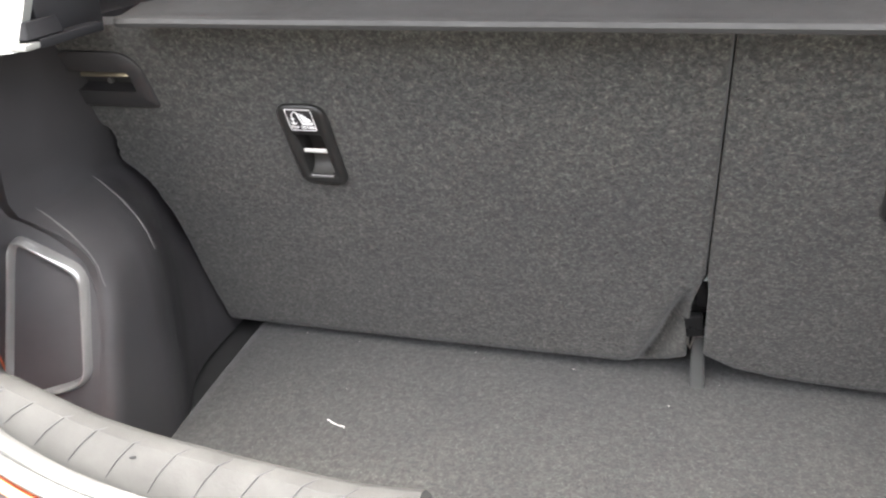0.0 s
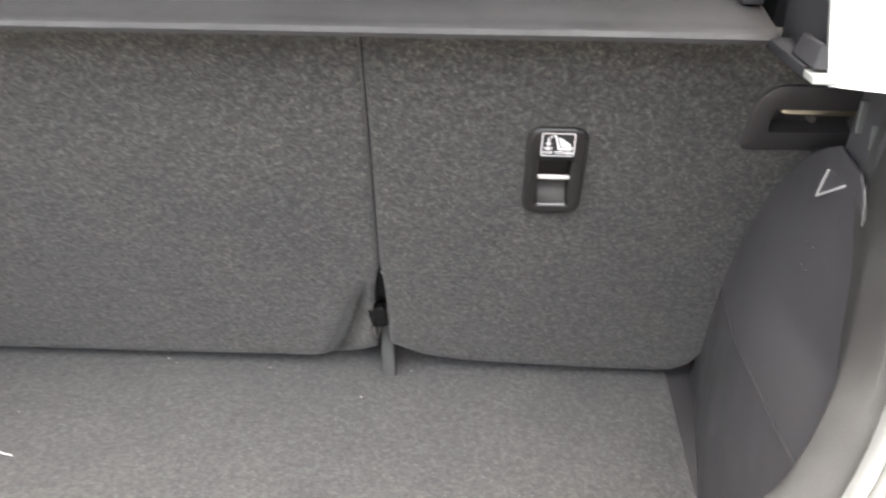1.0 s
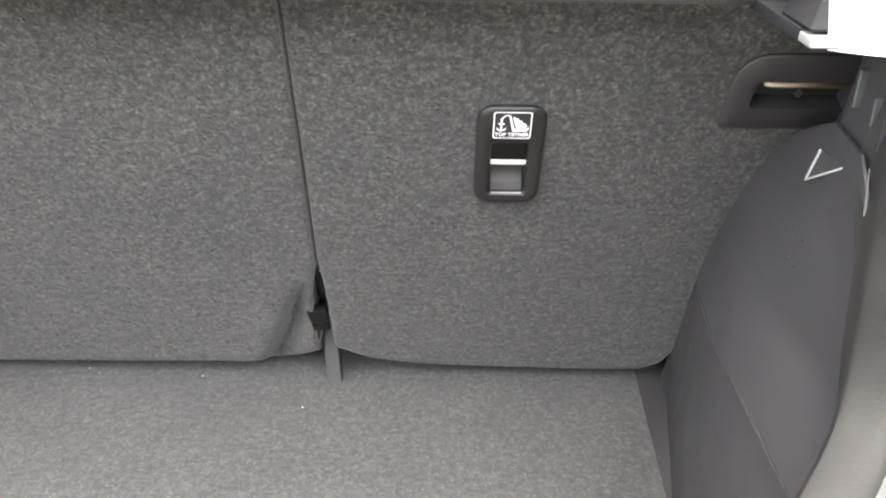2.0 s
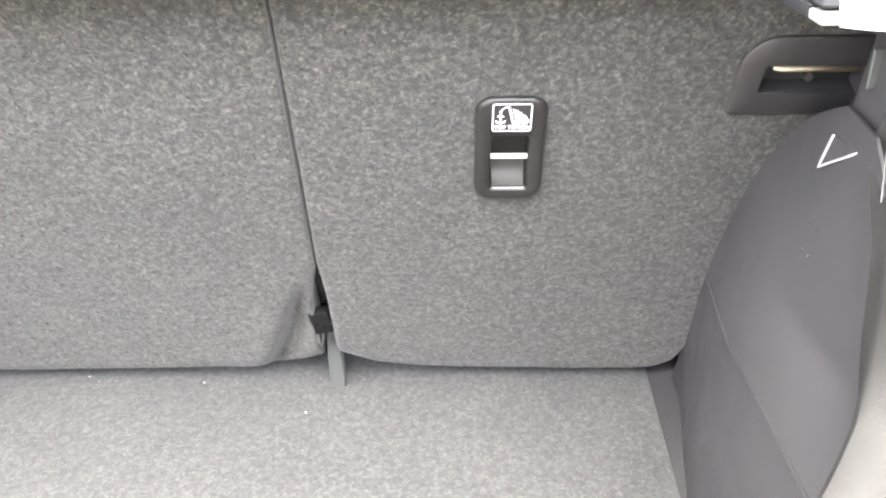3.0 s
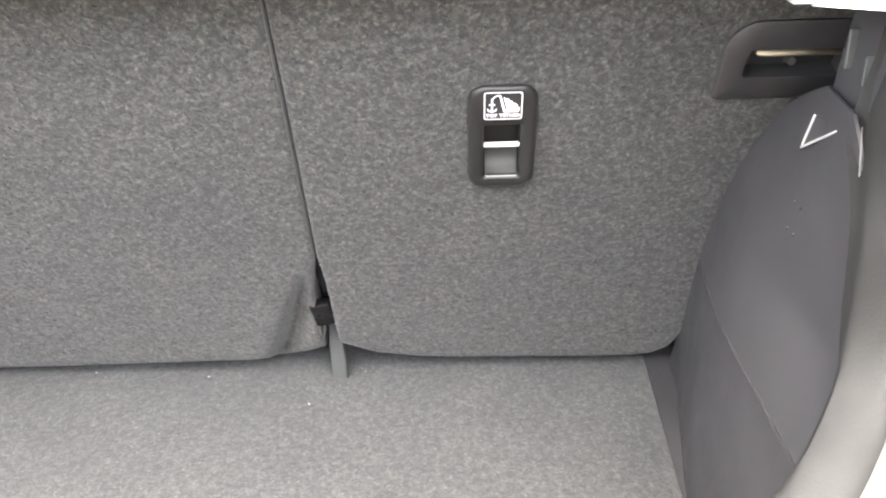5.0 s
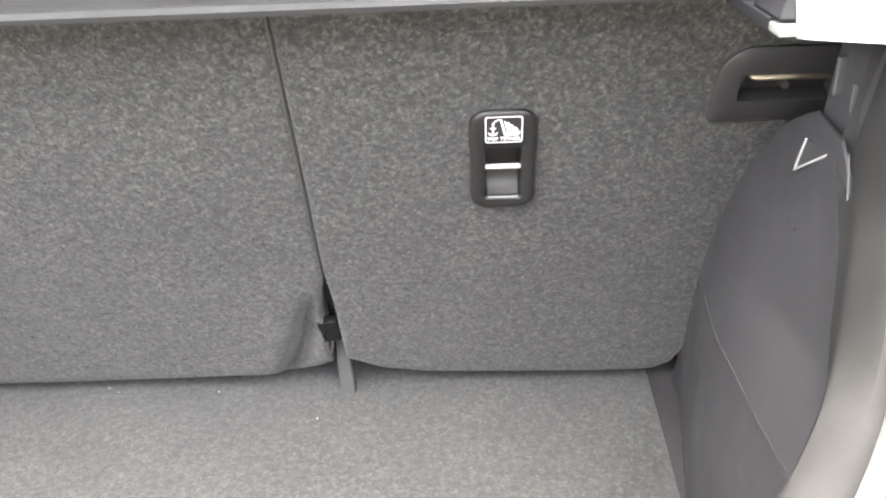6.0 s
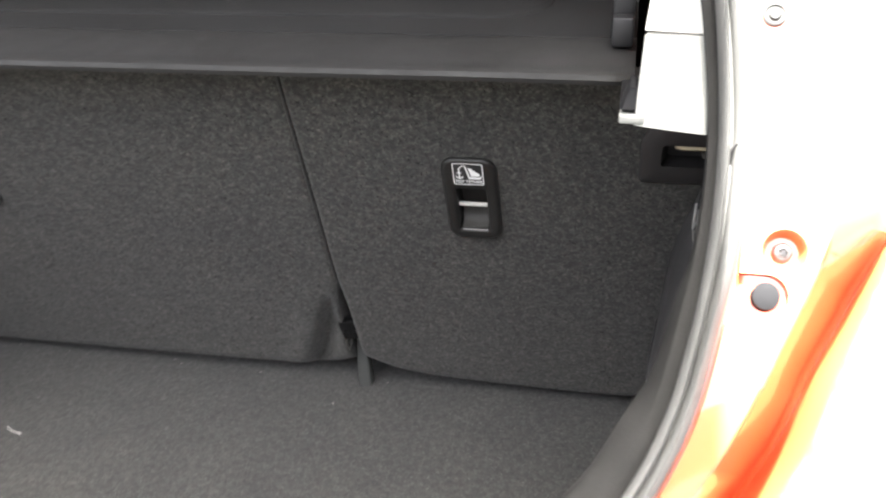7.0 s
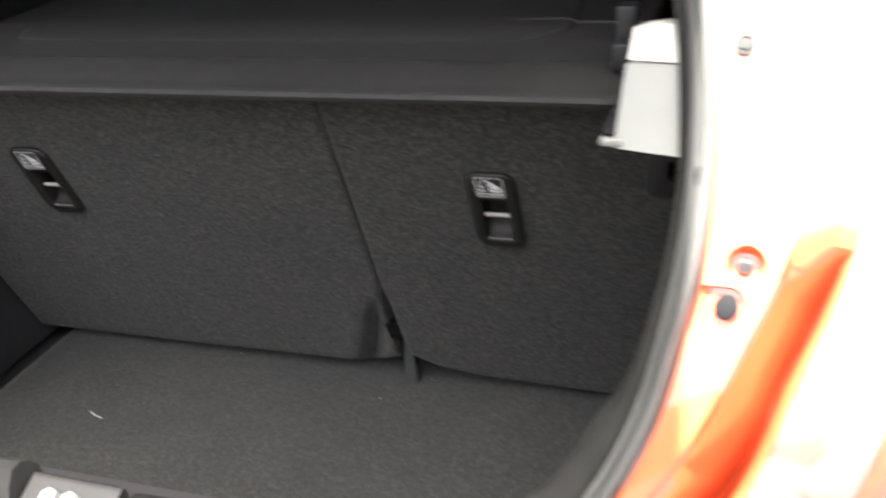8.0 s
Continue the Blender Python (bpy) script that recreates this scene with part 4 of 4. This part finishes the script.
# ---- pillar trims ----
def pillar(s, mid):
    ob = thing("pillar_trim", "pale grey plastic pillar trim with a shelf ledge", "trim", "pillar trims", at=(mid + s * 0.49, -0.36, 0.51))
    to = Matrix.Translation((-(mid + s * 0.49), 0.36, -0.51))

    def face_y(z):
        return -0.386 + RAKE * (z - 0.512)

    def lower(u, v):
        z = 0.508 + 0.058 * v - 0.006 * u * (1 - v)
        x = mid + s * (0.463 + 0.004 * v + (0.072 - 0.008 * v) * u)
        return (x, face_y(z) + 0.004 * (1 - u) ** 3 + 0.004 * u, z)

    def lower_rear(u, v):
        x, y, z = lower(u, v)
        return (x + s * 0.004, y + 0.016, z)

    def upper(u, v):
        z = 0.5675 + (0.0226 + 0.010 * u + 1.1 * max(0, u - 0.8)) * v
        x = mid + s * (0.467 + 0.14 * (z - 0.5675) - 0.7 * (z - 0.5675) ** 2 + 0.068 * u)
        return (x, face_y(z) + 0.012 * (1 - u) ** 2 + 0.002, z)

    def upper_rear(u, v):
        x, y, z = upper(u, v)
        return (x + s * 0.01, y + 0.03, z)

    part("lower_cover", move(slab(8, 8, lower, lower_rear), to), TRIM_LIGHT, ob, "light grey lower cover")
    x0, x1 = sorted((mid + s * 0.470, mid + s * 0.53))
    part("side_cover", move(box(x0, x1, -0.345, -0.25, 0.505, 0.556, 0.003), to), BLACK, ob, "black inner side of the pillar trim")
    part("upper_cover", move(slab(8, 20, upper, upper_rear), to), TRIM_PALE, ob, "pale upper cover")
    x0, x1 = sorted((mid + s * 0.452, mid + s * 0.470))
    part("ledge_tip", move(box(x0, x1, -0.386, -0.366, 0.5090, 0.5150, 0.0015), to), TRIM_LIGHT, ob)
    part("shelf_ledge", move(box(x0, x1, -0.3655, -0.275, 0.508, 0.5165, 0.0015), to), RUBBER_DARK, ob)
    x0, x1 = sorted((mid + s * 0.4535, mid + s * 0.4640))
    clip = box(x0, x1, -0.380, -0.33, 0.5165, 0.5325, 0.002)
    for q in clip.verts:
        if q.co.z > 0.525:
            if s * (q.co.x - mid) < 0.459:
                q.co.x += s * 0.005
            q.co.y = max(q.co.y, -0.372)
    part("shelf_clip", move(clip, to), RUBBER_DARK, ob)


pillar(1, MID)
pillar(-1, MID - 0.022)


# ---- bits on the jamb ----
def on_jamb(x, z, lift):
    return Vector((x, -0.44 + RAKE * (z - 0.404), z)) + (lift + (JUT if x > MID else 0)) * E_OUT


def disc(centre, r, steps):
    """Rings of (radius factor, lift) round a place on the jamb."""
    ex = Vector((1, 0, 0))
    return rings([[centre + r * k * (math.cos(a) * ex + math.sin(a) * E_UP) + h * E_OUT for a in [2 * math.pi * i / 24 for i in range(24)]] for k, h in steps], cap_last=True)


PANEL = 0.0058                     # the lower part of the jamb stands this proud


def stop_seat(s):
    """A flat pad in the bay round the bump stop, open towards the seal."""
    at, r = on_jamb(MID + s * STOP[0], STOP[1], 0), 0.0148
    loop = [(-0.018, r)] + [(r * math.sin(a), r * math.cos(a)) for a in [math.pi * k / 16 for k in range(17)]] + [(-0.018, -r)]
    return rings([[at + Vector((s * x * k, 0, 0)) + y * k * E_UP + h * E_OUT for x, y in loop] for k, h in ((1.0, -0.012), (1.0, -0.0008), (0.97, -0.0004))], cap_last=True)


STOP, SCREW_AT = (0.5568, 0.403), (0.568, 0.430)     # half width and height of the bump stop and the screw
for s in (-1, 1):
    bx, sx, ux = MID + s * STOP[0], MID + s * SCREW_AT[0], MID + s * 0.5558
    car_part("bump_stop", disc(on_jamb(bx, STOP[1], -0.002), 0.0096, [(1, 0), (1, 0.008), (0.92, 0.0105), (0.6, 0.0115), (0.2, 0.0118)]), RUBBER_DARK, "dark rubber bump stop")
    car_part("stop_seat", stop_seat(s), PAINT)
    car_part("screw_cup", disc(on_jamb(sx, SCREW_AT[1], -0.002), 0.0150, [(1.0, PANEL + 0.002), (0.97, PANEL + 0.001), (0.72, -0.0050), (0.5, -0.0052)]), PAINT)
    screw = car_part("screw", disc(on_jamb(sx, SCREW_AT[1], -0.007), 0.0068, [(1, 0), (1, 0.003), (0.8, 0.0055), (0.4, 0.006), (0.3, 0.003)]), SCREW, "cross-head screw")
    slot_at = on_jamb(sx, SCREW_AT[1], -0.0005)
    across = Matrix((Vector((1, 0, 0)), E_UP, E_OUT)).transposed().to_4x4()
    for turned in (35, 125):
        car_part("cross_slot", move(box(-0.0033, 0.0033, -0.0006, 0.0006, -0.001, 0.0003), Matrix.Translation(slot_at) @ across @ Matrix.Rotation(radians(turned), 4, "Z")), BLACK, parent=screw)
    car_part("plug", disc(on_jamb(ux, 0.574, -0.004), 0.0086, [(1, 0), (0.97, 0.0028), (0.80, 0.0034), (0.72, 0.0024), (0.50, 0.0024), (0.42, 0.0040), (0.1, 0.0040)]), PLUG, "grey rubber plug")


def raised_panel(s):
    """The raised lower part of the jamb, cut out round the bump stop and pierced for the screw."""
    run = [q for q in OPENING if s * (q[0].x - MID) > 0.25 and q[0].z < 0.520]
    run.sort(key=lambda q: -q[0].z)
    upper = [q for q in run if q[0].z >= 0.366]
    lower = [q for q in run if q[0].z <= upper[-1][0].z]
    stop = on_jamb(MID + s * STOP[0], STOP[1], 0)
    screw_at = on_jamb(MID + s * SCREW_AT[0], SCREW_AT[1], 0)

    def flat_point(p):
        return (p.x - stop.x) * s, (p - stop).dot(E_UP)

    def below(line, top):
        """The line from the height top downwards."""
        k = next(i for i, p in enumerate(line) if p.z < top)
        a, b = line[k - 1], line[k]
        return [flat_point(p) for p in [a.lerp(b, (a.z - top) / (a.z - b.z))] + line[k:]]

    inner = below([p + 0.0315 * o for p, o, w in upper], 0.446)
    outer = below([p + (fold(p) - 0.002) * o for p, o, w in upper], 0.461)
    r = 0.0150
    before, after = [q for q in inner if q[1] > r], [q for q in inner if q[1] < -r]
    cross = inner[0][0] - 0.002
    bay = [(cross, r)] + [(r * math.sin(a), r * math.cos(a)) for a in [math.pi * k / 16 for k in range(17)]] + [(cross, -r)]
    loop = before + bay + after + outer[::-1]
    bm = bmesh.new()

    def edges(points):
        vs = [bm.verts.new(stop + Vector((s * x, 0, 0)) + y * E_UP + PANEL * E_OUT) for x, y in points]
        return [bm.edges.new((a, b)) for a, b in zip(vs, vs[1:] + vs[:1])]

    cx, cy = flat_point(screw_at)
    hole = [(cx + 0.0150 * math.cos(a), cy + 0.0150 * math.sin(a)) for a in [2 * math.pi * k / 24 for k in range(24)]]
    bmesh.ops.triangle_fill(bm, edges=edges(loop) + edges(hole), use_beauty=True)
    made = bmesh.ops.extrude_face_region(bm, geom=bm.faces[:])
    for v in made["geom"]:
        if isinstance(v, bmesh.types.BMVert):
            v.co -= 0.010 * E_OUT

    def strip(p, out):
        f = fold(p)
        rows = [(0.0315, -0.007), (0.0315, PANEL), (0.5 * f + 0.015, PANEL), (f - 0.002, PANEL), (f - 0.002, -0.010)]
        return [(a, b - turn(p, a)) for a, b in rows]

    return add(bm, along(strip, lower))


for s in (-1, 1):
    car_part("jamb_panel", raised_panel(s), PAINT, "raised orange panel on the jamb")


def lamp_skin(p, out):
    g = groove(p) + 0.006
    rows = [(g, -0.13), (g, -0.024), (g + 0.004, -0.015), (g + 0.025, -0.010), (g + 0.045, -0.018), (g + 0.066, -0.030), (g + 0.072, -0.13)]
    return [(a, b - turn(p, g)) for a, b in rows]


for s in (-1, 1):
    run = [q for q in OPENING if s * (q[0].x - MID) > 0.40 and 0.24 < q[0].z < 0.468]
    car_part("tail_lamp", along(lamp_skin, run, closed=True), LENS, "red and clear glossy tail lamp lens")

# ---- bits on the carpet ----
thread = thing("loose_thread", "short white curled thread lying on the carpet", "thread", at=(-0.429, -0.188, 0.001))
part("fibre", rod([(-0.014, 0.006, 0.0008), (-0.006, 0.001, 0.0014), (0.004, -0.003, 0.0012), (0.012, -0.004, 0.0012), (0.014, -0.006, 0.001)], 0.00048, 6), THREAD, thread)
for x, y, r in ((-0.029, -0.052, 0.0016), (-0.303, 0.021, 0.0013), (-0.16, 0.0075, 0.0013), (-0.566, 0.02, 0.0012), (-0.288, 0.011, 0.0009), (0.031, 0.012, 0.0009), (-0.448, -0.109, 0.0008), (-0.479, 0.014, 0.0009)):
    bm = bmesh.new()
    bmesh.ops.create_icosphere(bm, subdivisions=1, radius=0.7 * r)
    for v in bm.verts:
        v.co *= 1 + 0.35 * noise.noise(v.co * 900 + Vector((x, y, 0)) * 50)
    c = link("crumb", move(bm, Matrix.Rotation(40 * x, 4, "Z") @ Matrix.Diagonal((1.5, 0.6, 0.5, 1))), CRUMB)
    c.location = (x, y, r * 0.6)
    tagged(c, "tiny white crumb lying on the carpet", "crumb", "crumbs on the carpet")
bm = bmesh.new()
bmesh.ops.create_icosphere(bm, subdivisions=1, radius=0.0034)
move(bm, Matrix.Diagonal((1.0, 0.45, 0.4, 1)))
chip = link("chip", bm, BLACK)
chip.matrix_world = Matrix.Translation((-0.422, -0.5555, 0.2245)) @ Matrix.Rotation(radians(20), 4, "Z")
tagged(chip, "small dark flake lying on the sill trim", "flake")
